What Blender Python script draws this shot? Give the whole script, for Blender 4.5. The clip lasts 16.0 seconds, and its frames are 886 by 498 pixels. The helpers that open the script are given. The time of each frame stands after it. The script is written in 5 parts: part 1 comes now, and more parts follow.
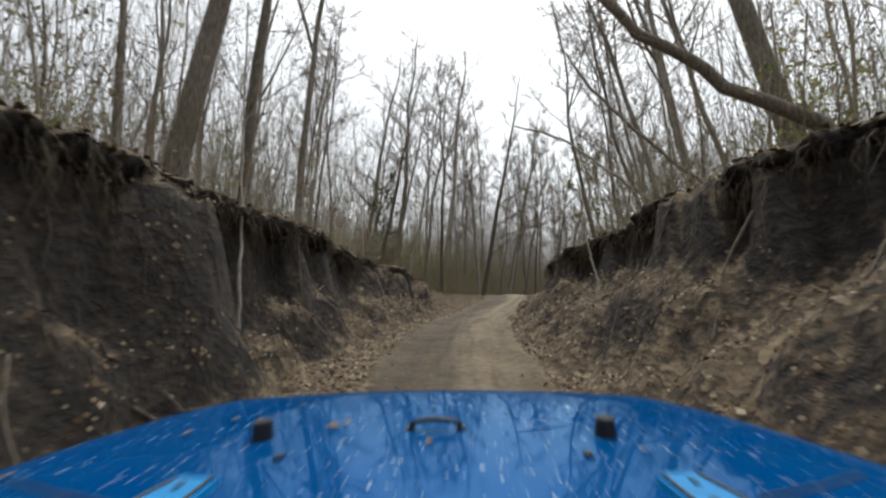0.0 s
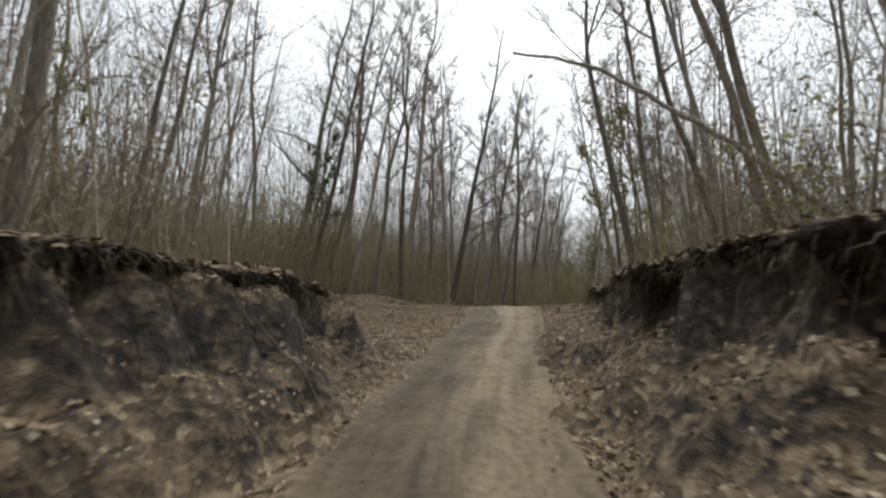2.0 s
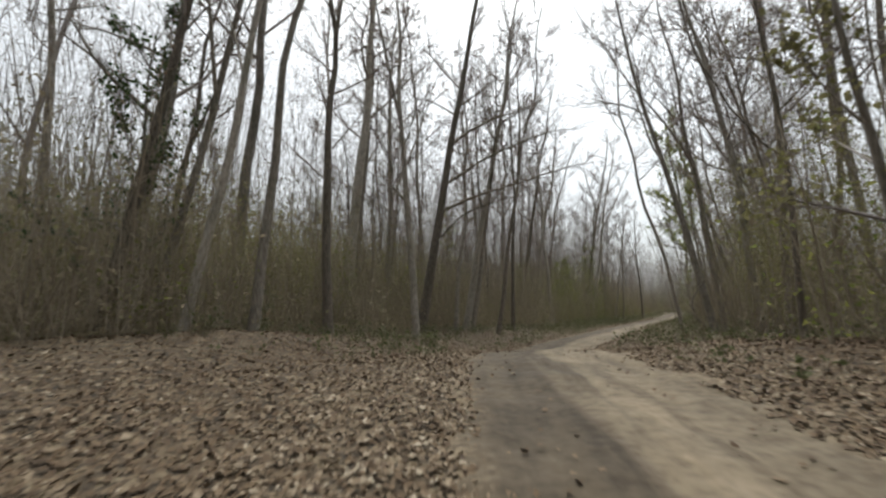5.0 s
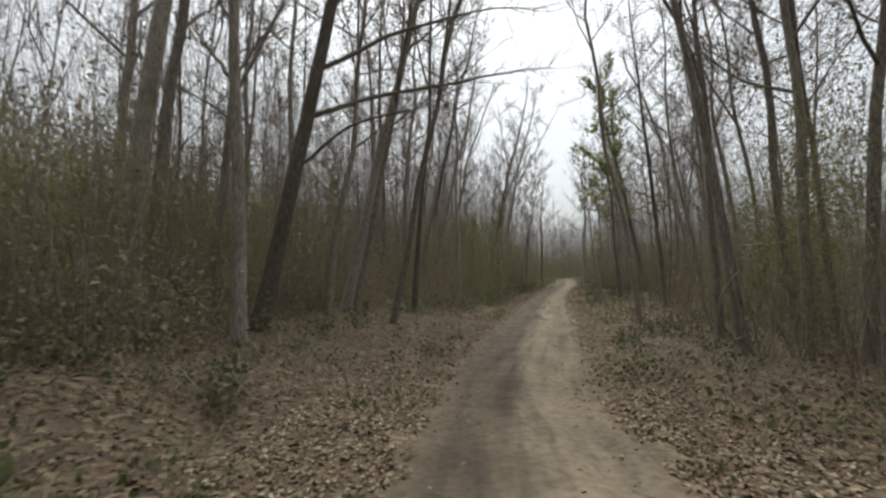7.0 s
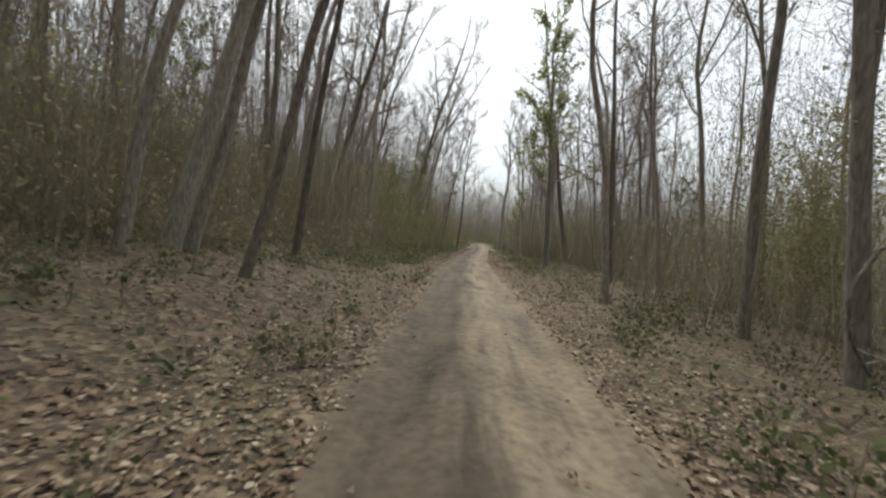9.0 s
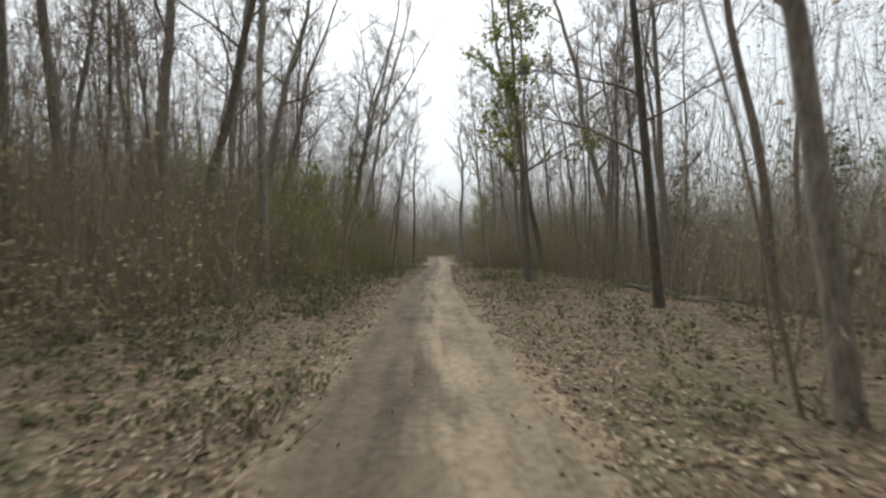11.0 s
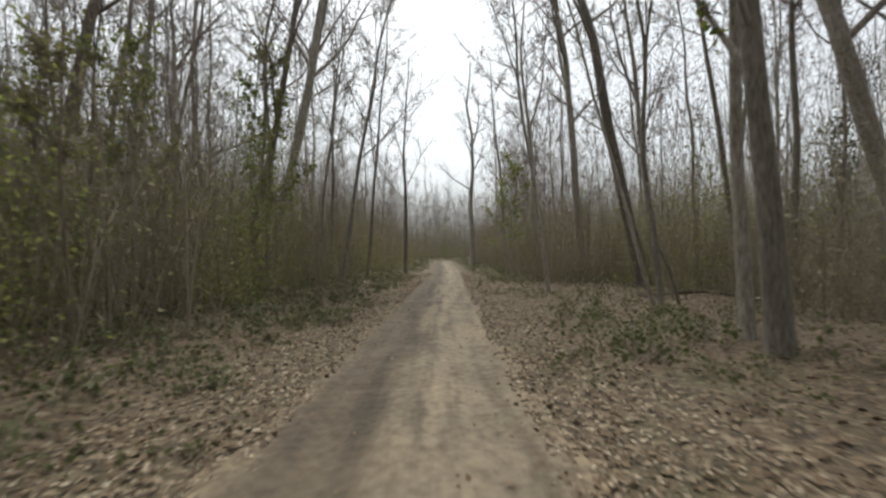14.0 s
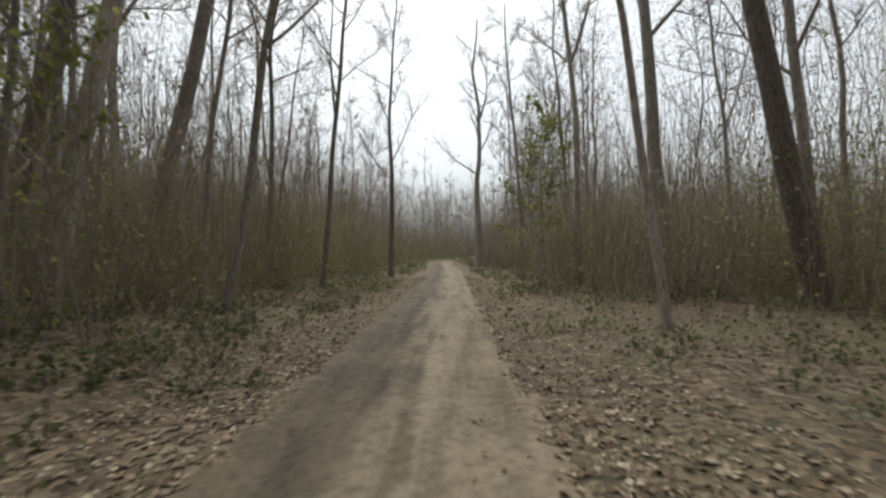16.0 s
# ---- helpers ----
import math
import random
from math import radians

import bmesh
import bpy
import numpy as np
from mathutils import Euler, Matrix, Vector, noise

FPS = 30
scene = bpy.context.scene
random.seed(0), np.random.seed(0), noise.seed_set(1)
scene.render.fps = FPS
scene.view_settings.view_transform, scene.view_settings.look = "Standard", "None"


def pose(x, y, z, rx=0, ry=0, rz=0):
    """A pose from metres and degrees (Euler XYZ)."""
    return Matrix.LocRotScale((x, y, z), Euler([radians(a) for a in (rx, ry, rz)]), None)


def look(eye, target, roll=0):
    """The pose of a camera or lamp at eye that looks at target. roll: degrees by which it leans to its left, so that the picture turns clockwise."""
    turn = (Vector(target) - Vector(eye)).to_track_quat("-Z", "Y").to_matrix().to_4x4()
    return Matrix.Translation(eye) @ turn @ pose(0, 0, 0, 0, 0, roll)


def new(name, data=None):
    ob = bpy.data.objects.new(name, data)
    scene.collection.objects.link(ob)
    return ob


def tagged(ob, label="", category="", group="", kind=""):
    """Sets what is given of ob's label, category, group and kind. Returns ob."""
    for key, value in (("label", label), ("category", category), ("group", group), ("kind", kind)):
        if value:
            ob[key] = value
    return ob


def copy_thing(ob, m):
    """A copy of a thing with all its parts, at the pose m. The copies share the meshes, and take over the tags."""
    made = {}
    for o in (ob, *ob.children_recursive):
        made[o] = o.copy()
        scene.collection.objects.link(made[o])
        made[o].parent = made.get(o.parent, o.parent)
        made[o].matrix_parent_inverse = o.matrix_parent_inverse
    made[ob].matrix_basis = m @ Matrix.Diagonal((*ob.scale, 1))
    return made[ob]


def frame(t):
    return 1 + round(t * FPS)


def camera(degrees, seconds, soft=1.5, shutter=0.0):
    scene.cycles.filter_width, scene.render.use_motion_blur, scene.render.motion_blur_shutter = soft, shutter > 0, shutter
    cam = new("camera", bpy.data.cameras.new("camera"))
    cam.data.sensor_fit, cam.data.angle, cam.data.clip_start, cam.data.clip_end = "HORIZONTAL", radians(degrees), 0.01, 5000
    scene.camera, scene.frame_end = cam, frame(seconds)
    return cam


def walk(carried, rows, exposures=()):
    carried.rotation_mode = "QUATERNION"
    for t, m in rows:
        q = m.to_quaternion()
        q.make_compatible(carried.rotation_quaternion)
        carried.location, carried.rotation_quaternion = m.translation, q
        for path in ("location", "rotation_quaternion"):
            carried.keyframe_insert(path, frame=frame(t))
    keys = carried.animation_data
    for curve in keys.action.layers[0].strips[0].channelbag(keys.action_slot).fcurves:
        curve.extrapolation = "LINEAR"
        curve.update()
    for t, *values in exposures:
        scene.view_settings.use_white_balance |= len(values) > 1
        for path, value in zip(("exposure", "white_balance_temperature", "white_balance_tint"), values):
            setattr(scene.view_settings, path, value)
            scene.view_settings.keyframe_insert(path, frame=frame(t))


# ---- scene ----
cam = camera(91.0, 16.0, soft=2.4, shutter=0.3)
PATH = [
    (0, (-0.646, 0.935, 0.997), (-0.577, 2.907, 1.326), -0.5),
    (0.5, (-0.520, 2.909, 1.304), (-0.378, 4.876, 1.634), 0.1),
    (1, (-0.362, 5.143, 1.669), (-0.176, 7.106, 2.003), -0.0),
    (1.5, (-0.237, 6.937, 1.938), (-0.028, 8.901, 2.251), -0.1),
    (2, (-0.078, 9.218, 2.194), (0.154, 11.182, 2.493), -0.0),
    (2.5, (0.155, 11.154, 2.382), (0.404, 13.119, 2.660), -0.9),
    (3, (0.459, 13.411, 2.536), (0.757, 15.370, 2.809), 0.3),
    (3.2, (0.646, 14.263, 2.649), (0.954, 16.222, 2.912), 0.1),
    (5.3, (1.956, 22.590, 3.491), (2.333, 24.525, 3.827), -2.8),
    (5.5, (2.101, 23.499, 3.700), (2.537, 25.420, 4.045), -2.2),
    (6, (2.698, 25.811, 4.022), (3.314, 27.677, 4.396), -3.3),
    (6.5, (3.409, 27.551, 4.129), (4.132, 29.396, 4.394), -1.8),
    (7, (4.166, 29.240, 4.161), (4.974, 31.066, 4.275), 0.2),
    (7.5, (4.765, 30.401, 4.108), (5.654, 32.193, 4.135), -0.5),
    (8, (5.363, 31.650, 3.931), (6.357, 33.385, 3.919), 0.8),
    (8.5, (5.962, 32.849, 3.871), (7.047, 34.529, 3.853), 2.4),
    (9, (6.803, 34.285, 3.704), (7.966, 35.912, 3.647), 6.3),
    (9.2, (7.084, 34.704, 3.744), (8.274, 36.310, 3.677), 6.1),
    (11.5, (14.443, 43.465, 3.881), (15.765, 44.966, 3.929), -0.6),
    (12, (16.399, 45.813, 3.766), (17.730, 47.305, 3.825), -0.8),
    (12.5, (18.479, 47.935, 3.904), (19.799, 49.437, 3.951), -0.8),
    (13, (20.457, 50.376, 3.923), (21.778, 51.877, 3.964), -0.9),
    (13.5, (22.272, 52.580, 3.992), (23.581, 54.092, 4.029), -1.2),
    (14, (24.225, 55.043, 3.875), (25.524, 56.563, 3.906), -0.8),
    (14.5, (25.904, 57.052, 3.852), (27.197, 58.577, 3.887), -0.5),
    (15, (27.717, 59.036, 3.848), (29.012, 60.560, 3.878), -0.9),
    (15.5, (29.243, 60.579, 3.860), (30.536, 62.105, 3.884), -1.1),
    (16, (30.683, 62.255, 3.700), (31.975, 63.781, 3.733), -0.5),
]
walk(cam, [(t, look(eye, target, roll)) for t, eye, target, roll in PATH], [(t, stops, 6380, 6) for t, stops in ((0, 0.4), (1, 0.42), (2.5, 0.28), (3.2, 0.24), (5.5, 0.36), (6.5, 0.2), (7.4, 0.2), (8, 0.35), (9, 0.48), (11.5, 0.4), (14.5, 0.4), (16, 0.3))])

# ---- overcast daylight ----
world = bpy.data.worlds.new("overcast_sky")
scene.world = world
world.use_nodes = True
wn, wl = world.node_tree.nodes, world.node_tree.links
sky = wn.new("ShaderNodeTexSky")
sky.sky_type, sky.sun_disc = "NISHITA", False
sky.sun_elevation, sky.sun_rotation = radians(72), radians(20)
sky.air_density, sky.dust_density, sky.ozone_density = 1.0, 6.0, 1.0
pale = wn.new("ShaderNodeHueSaturation")
pale.inputs["Saturation"].default_value = 0.2
wl.new(sky.outputs["Color"], pale.inputs["Color"])
wl.new(pale.outputs["Color"], wn["Background"].inputs["Color"])
wn["Background"].inputs["Strength"].default_value = 0.185
sun = new("sun", bpy.data.lights.new("sun", "SUN"))
sun.data.energy, sun.data.angle, sun.data.color = 0.5, radians(40), (1.0, 0.97, 0.92)
sun.matrix_world = look((0, 0, 30), (-3, -9, 0))
scene.view_settings.exposure = 0.0


# ---- materials ----
def material(name, rough_value=0.9):
    m = bpy.data.materials.new(name)
    m.use_nodes = True
    n = m.node_tree.nodes
    b = n["Principled BSDF"]
    b.inputs["Roughness"].default_value = rough_value
    return m, n, m.node_tree.links, b


def ramp(n, l, source, stops):
    r = n.new("ShaderNodeValToRGB")
    e = r.color_ramp.elements
    while len(e) < len(stops):
        e.new(0.5)
    for item, (at, colour) in zip(e, stops):
        item.position, item.color = at, (*colour, 1)
    l.new(source, r.inputs["Fac"])
    return r.outputs["Color"]


def rise(n, l, source, lo, hi):
    """Climbs from 0 to 1 between two values."""
    r = n.new("ShaderNodeMapRange")
    r.inputs["From Min"].default_value, r.inputs["From Max"].default_value = lo, hi
    l.new(source, r.inputs["Value"])
    return r.outputs[0]


def noisy(n, l, scale, detail=4, where=None, kind="ShaderNodeTexNoise"):
    t = n.new(kind)
    t.inputs["Scale"].default_value = scale
    if kind == "ShaderNodeTexNoise":
        t.inputs["Detail"].default_value = detail
    if where is not None:
        l.new(where, t.inputs["Vector"])
    return t


def mix(n, l, a, b, fac, how="MIX"):
    x = n.new("ShaderNodeMix")
    x.data_type, x.blend_type = "RGBA", how
    for value, slot in ((fac, 0), (a, 6), (b, 7)):
        if isinstance(value, (int, float)):
            x.inputs[slot].default_value = value
        elif isinstance(value, tuple):
            x.inputs[slot].default_value = (*value, 1)
        else:
            l.new(value, x.inputs[slot])
    return x.outputs[2]


def bump(n, l, b, height, strength=0.5, distance=0.02):
    p = n.new("ShaderNodeBump")
    p.inputs["Strength"].default_value, p.inputs["Distance"].default_value = strength, distance
    l.new(height, p.inputs["Height"])
    l.new(p.outputs["Normal"], b.inputs["Normal"])


def bark(name, dark, light, moss=(0.10, 0.11, 0.06), stretch=0.18):
    m, n, l, b = material(name, 0.95)
    co = n.new("ShaderNodeTexCoord")
    mp = n.new("ShaderNodeMapping")
    mp.inputs["Scale"].default_value = (1, 1, stretch)
    l.new(co.outputs["Object"], mp.inputs["Vector"])
    fine = noisy(n, l, 26, 5, mp.outputs["Vector"])
    broad = noisy(n, l, 0.9, 3, co.outputs["Object"])
    c = ramp(n, l, fine.outputs["Fac"], [(0.3, dark), (0.72, light)])
    c = mix(n, l, c, moss, ramp(n, l, broad.outputs["Fac"], [(0.48, (0, 0, 0)), (0.75, (0.55, 0.55, 0.55))]))
    info = n.new("ShaderNodeObjectInfo")
    c = mix(n, l, c, ramp(n, l, info.outputs["Random"], [(0, (0.6, 0.58, 0.55)), (1, (1.15, 1.12, 1.1))]), 1.0, "MULTIPLY")
    l.new(c, b.inputs["Base Color"])
    bump(n, l, b, fine.outputs["Fac"], 0.9, 0.03)
    return m


def islands(name, stops, rough_value=0.8, through_light=0.0, spec=0.3):
    """Small loose pieces, each of its own shade."""
    m, n, l, b = material(name, rough_value)
    g = n.new("ShaderNodeNewGeometry")
    c = ramp(n, l, g.outputs["Random Per Island"], stops)
    co = n.new("ShaderNodeTexCoord")
    f = noisy(n, l, 30, 3, co.outputs["Object"])
    c = mix(n, l, c, ramp(n, l, f.outputs["Fac"], [(0.3, (0.78, 0.78, 0.78)), (0.7, (1.12, 1.12, 1.12))]), 0.8, "MULTIPLY")
    l.new(c, b.inputs["Base Color"])
    b.inputs["Specular IOR Level"].default_value = spec
    if through_light:
        b.inputs["Subsurface Weight"].default_value = 0.0
        t = n.new("ShaderNodeBsdfTranslucent")
        l.new(c, t.inputs["Color"])
        s = n.new("ShaderNodeMixShader")
        s.inputs[0].default_value = through_light
        l.new(b.outputs[0], s.inputs[1])
        l.new(t.outputs[0], s.inputs[2])
        l.new(s.outputs[0], n["Material Output"].inputs["Surface"])
    return m


BARK_GREY = bark("grey_bark", (0.146, 0.130, 0.109), (0.409, 0.377, 0.324))
BARK_DARK = bark("dark_bark", (0.106, 0.090, 0.074), (0.305, 0.268, 0.225))
BARK_PALE = bark("pale_bark", (0.198, 0.183, 0.156), (0.489, 0.457, 0.397))
TWIG = islands("twig", [(0, (0.186, 0.161, 0.146)), (0.5, (0.265, 0.232, 0.209)), (1, (0.353, 0.311, 0.282))])
BRUSH = islands("brush_stem", [(0, (0.208, 0.169, 0.121)), (0.5, (0.275, 0.232, 0.168)), (1, (0.341, 0.295, 0.219))])
DEAD_LEAF = islands("dead_leaf", [(0, (0.137, 0.092, 0.063)), (0.5, (0.242, 0.173, 0.126)), (1, (0.347, 0.273, 0.221))], 0.8, 0.35)
LITTER_LEAF = islands("litter_leaf", [(0, (0.069, 0.042, 0.023)), (0.3, (0.103, 0.066, 0.035)), (0.6, (0.139, 0.092, 0.051)), (0.85, (0.172, 0.121, 0.071)), (1, (0.217, 0.166, 0.107))], 0.75)
TANGLE = islands("dry_tangle", [(0, (0.233, 0.193, 0.133)), (0.4, (0.291, 0.245, 0.165)), (0.75, (0.353, 0.304, 0.208)), (1, (0.310, 0.295, 0.161))], 0.9, 0.5)
OLIVE_BROWN = islands("olive_brown_leaf", [(0, (0.188, 0.175, 0.084)), (0.5, (0.243, 0.231, 0.101)), (1, (0.306, 0.277, 0.145))], 0.8, 0.5)
# paler, greyer version of the dry tangle: distance haze mixed into its colour
HAZED_TANGLE = islands("haze_greyed_tangle", [(0, (0.242, 0.223, 0.178)), (0.5, (0.298, 0.279, 0.221)), (0.8, (0.336, 0.324, 0.246)), (1, (0.298, 0.314, 0.193))], 0.9, 0.5)
MIXED_BRUSH = islands("mixed_brush", [(0, (0.222, 0.193, 0.126)), (0.45, (0.272, 0.241, 0.156)), (0.72, (0.311, 0.284, 0.179)), (1, (0.253, 0.258, 0.126))], 0.9, 0.5)
OLIVE_LEAF = islands("olive_leaf", [(0, (0.13, 0.16, 0.04)), (0.5, (0.21, 0.235, 0.065)), (1, (0.33, 0.325, 0.10))], 0.6, 0.6)
GREEN_LEAF = islands("evergreen_leaf", [(0, (0.03, 0.055, 0.018)), (0.5, (0.06, 0.10, 0.032)), (1, (0.11, 0.145, 0.05))], 0.5, 0.3)
PINE = islands("pine_needles", [(0, (0.035, 0.055, 0.034)), (0.5, (0.06, 0.085, 0.052)), (1, (0.10, 0.125, 0.08))], 0.7, 0.3)
PALE_LITTER = islands("pale_litter_leaf", [(0, (0.112, 0.076, 0.043)), (0.35, (0.189, 0.138, 0.086)), (0.7, (0.275, 0.215, 0.146)), (1, (0.378, 0.318, 0.232))], 0.75)
ROOTLET = islands("rootlet", [(0, (0.030, 0.022, 0.015)), (0.6, (0.072, 0.054, 0.036)), (1, (0.144, 0.117, 0.084))])
GRASS = islands("weed_blade", [(0, (0.074, 0.087, 0.032)), (0.5, (0.111, 0.122, 0.052)), (1, (0.163, 0.160, 0.086))], 0.8, 0.45)


def ground_material():
    m, n, l, b = material("leaf_litter_and_shade_darkened_earth", 0.95)
    co = n.new("ShaderNodeTexCoord")
    where = co.outputs["Object"]
    cells = noisy(n, l, 11, where=where, kind="ShaderNodeTexVoronoi")
    cells2 = noisy(n, l, 23, where=where, kind="ShaderNodeTexVoronoi")
    broad, fine = noisy(n, l, 0.55, 4, where), noisy(n, l, 45, 5, where)
    sep = n.new("ShaderNodeSeparateColor")
    l.new(cells.outputs["Color"], sep.inputs[0])
    leaf = ramp(n, l, sep.outputs[0], [(0, (0.023, 0.016, 0.009)), (0.3, (0.057, 0.039, 0.022)), (0.6, (0.107, 0.075, 0.043)), (0.85, (0.168, 0.123, 0.074)), (1, (0.271, 0.213, 0.135))])
    sep2 = n.new("ShaderNodeSeparateColor")
    l.new(cells2.outputs["Color"], sep2.inputs[0])
    leaf = mix(n, l, leaf, ramp(n, l, sep2.outputs[1], [(0, (0.02, 0.015, 0.01)), (1, (0.17, 0.125, 0.078))]), 0.35)
    weeds = ramp(n, l, fine.outputs["Fac"], [(0.3, (0.044, 0.049, 0.021)), (0.7, (0.096, 0.102, 0.044))])
    spot = n.new("ShaderNodeSeparateXYZ")
    l.new(where, spot.inputs[0])
    grown = mix(n, l, (0.0, 0.0, 0.0), ramp(n, l, broad.outputs["Fac"], [(0.46, (0, 0, 0)), (0.66, (0.4, 0.4, 0.4))]), rise(n, l, spot.outputs["Y"], 27, 38))
    leaf = mix(n, l, leaf, weeds, grown)
    clods, hollow_tone = noisy(n, l, 7, 9, where), noisy(n, l, 1.3, 5, where)
    # dark soil, coloured darker still for shade under the overhang and trees
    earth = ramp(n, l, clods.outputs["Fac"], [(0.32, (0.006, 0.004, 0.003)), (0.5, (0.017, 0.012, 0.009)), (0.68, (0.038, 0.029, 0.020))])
    # broad noise tones the soil; its dark end stands for shaded hollows
    earth = mix(n, l, earth, ramp(n, l, hollow_tone.outputs["Fac"], [(0.35, (0.6, 0.58, 0.55)), (0.65, (1.3, 1.25, 1.2))]), 1.0, "MULTIPLY")
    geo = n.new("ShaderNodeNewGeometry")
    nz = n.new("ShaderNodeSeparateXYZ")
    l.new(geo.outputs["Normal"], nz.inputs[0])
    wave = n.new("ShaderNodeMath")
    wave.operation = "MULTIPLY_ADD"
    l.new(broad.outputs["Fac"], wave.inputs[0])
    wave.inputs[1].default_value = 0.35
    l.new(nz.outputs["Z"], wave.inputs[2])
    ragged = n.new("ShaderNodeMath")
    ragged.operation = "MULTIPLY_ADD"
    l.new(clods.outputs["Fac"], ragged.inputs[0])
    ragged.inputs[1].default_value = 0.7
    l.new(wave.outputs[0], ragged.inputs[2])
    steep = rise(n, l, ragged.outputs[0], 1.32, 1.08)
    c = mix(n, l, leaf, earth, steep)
    l.new(c, b.inputs["Base Color"])
    add = n.new("ShaderNodeMath")
    l.new(cells.outputs["Distance"], add.inputs[0])
    l.new(fine.outputs["Fac"], add.inputs[1])
    heavy = n.new("ShaderNodeMath")
    heavy.operation = "MULTIPLY"
    heavy.inputs[1].default_value = 2.0
    l.new(clods.outputs["Fac"], heavy.inputs[0])
    bump(n, l, b, mix(n, l, add.outputs[0], heavy.outputs[0], 0.5), 0.8, 0.05)
    return m


def road_material():
    m, n, l, b = material("packed_dirt", 0.95)
    uv = n.new("ShaderNodeUVMap")
    uv.uv_map = "lane"
    mp = n.new("ShaderNodeMapping")
    mp.inputs["Scale"].default_value = (1.0, 0.10, 1)
    l.new(uv.outputs["UV"], mp.inputs["Vector"])
    co = n.new("ShaderNodeTexCoord")
    streak = noisy(n, l, 3.2, 5, mp.outputs["Vector"])
    grit, patch = noisy(n, l, 9, 10, co.outputs["Object"]), noisy(n, l, 0.8, 4, co.outputs["Object"])
    c = ramp(n, l, grit.outputs["Fac"], [(0.25, (0.122, 0.095, 0.063)), (0.5, (0.198, 0.161, 0.112)), (0.8, (0.266, 0.223, 0.162))])
    sx = n.new("ShaderNodeSeparateXYZ")
    l.new(uv.outputs["UV"], sx.inputs[0])
    shift = n.new("ShaderNodeMath")
    shift.operation = "MULTIPLY_ADD"
    l.new(streak.outputs["Fac"], shift.inputs[0])
    shift.inputs[1].default_value = 0.9
    l.new(sx.outputs["X"], shift.inputs[2])
    # damp wheel track on the left half, a fainter one on the right; u runs from -1.6 to 1.6 m
    half = n.new("ShaderNodeMapRange")
    half.inputs["From Min"].default_value, half.inputs["From Max"].default_value = -1.35, 2.05
    l.new(shift.outputs[0], half.inputs["Value"])
    track = ramp(n, l, half.outputs[0], [(0.06, (0.2, 0.2, 0.2)), (0.2, (0.9, 0.9, 0.9)), (0.42, (1, 1, 1)), (0.62, (0.05, 0.05, 0.05)), (0.68, (0.05, 0.05, 0.05)),
                                         (0.8, (0.35, 0.35, 0.35)), (0.95, (0.1, 0.1, 0.1))])
    c = mix(n, l, c, mix(n, l, c, (0.40, 0.385, 0.365), 1.0, "MULTIPLY"), track)
    c = mix(n, l, c, ramp(n, l, patch.outputs["Fac"], [(0.3, (0.75, 0.74, 0.72)), (0.7, (1.12, 1.1, 1.06))]), 1.0, "MULTIPLY")
    c = mix(n, l, c, ramp(n, l, streak.outputs["Fac"], [(0.36, (0.66, 0.64, 0.61)), (0.5, (1, 1, 1)), (0.66, (1.16, 1.15, 1.12))]), 1.0, "MULTIPLY")
    # darker towards the start of the track, full tone from y = 26 on
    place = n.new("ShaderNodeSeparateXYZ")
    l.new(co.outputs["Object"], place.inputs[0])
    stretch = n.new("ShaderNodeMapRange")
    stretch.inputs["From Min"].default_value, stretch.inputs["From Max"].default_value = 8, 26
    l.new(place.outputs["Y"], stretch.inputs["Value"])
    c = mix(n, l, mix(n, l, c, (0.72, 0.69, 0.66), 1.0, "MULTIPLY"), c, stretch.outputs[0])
    chips = noisy(n, l, 15, where=co.outputs["Object"], kind="ShaderNodeTexVoronoi")
    chip = n.new("ShaderNodeSeparateColor")
    l.new(chips.outputs["Color"], chip.inputs[0])
    leafy = ramp(n, l, chip.outputs[0], [(0, (0.05, 0.034, 0.019)), (0.5, (0.125, 0.09, 0.052)), (1, (0.25, 0.19, 0.12))])
    side = n.new("ShaderNodeMath")
    side.operation = "ABSOLUTE"
    l.new(sx.outputs["X"], side.inputs[0])
    frayed = n.new("ShaderNodeMath")
    frayed.operation = "MULTIPLY_ADD"
    l.new(noisy(n, l, 2.6, 6, co.outputs["Object"]).outputs["Fac"], frayed.inputs[0])
    frayed.inputs[1].default_value = 1.1
    l.new(side.outputs[0], frayed.inputs[2])
    c = mix(n, l, c, leafy, rise(n, l, frayed.outputs[0], 1.62, 2.15))
    l.new(c, b.inputs["Base Color"])
    both = n.new("ShaderNodeMath")
    l.new(grit.outputs["Fac"], both.inputs[0])
    l.new(streak.outputs["Fac"], both.inputs[1])
    bump(n, l, b, both.outputs[0], 0.6, 0.03)
    return m


def plain(name, colour, rough_value=0.5, metal=0.0, vary=0.15, scale=14):
    m, n, l, b = material(name, rough_value)
    co = n.new("ShaderNodeTexCoord")
    f = noisy(n, l, scale, 5, co.outputs["Object"])
    lo, hi = tuple(v * (1 - vary) for v in colour), tuple(min(1, v * (1 + vary)) for v in colour)
    l.new(ramp(n, l, f.outputs["Fac"], [(0.3, lo), (0.7, hi)]), b.inputs["Base Color"])
    b.inputs["Metallic"].default_value = metal
    return m


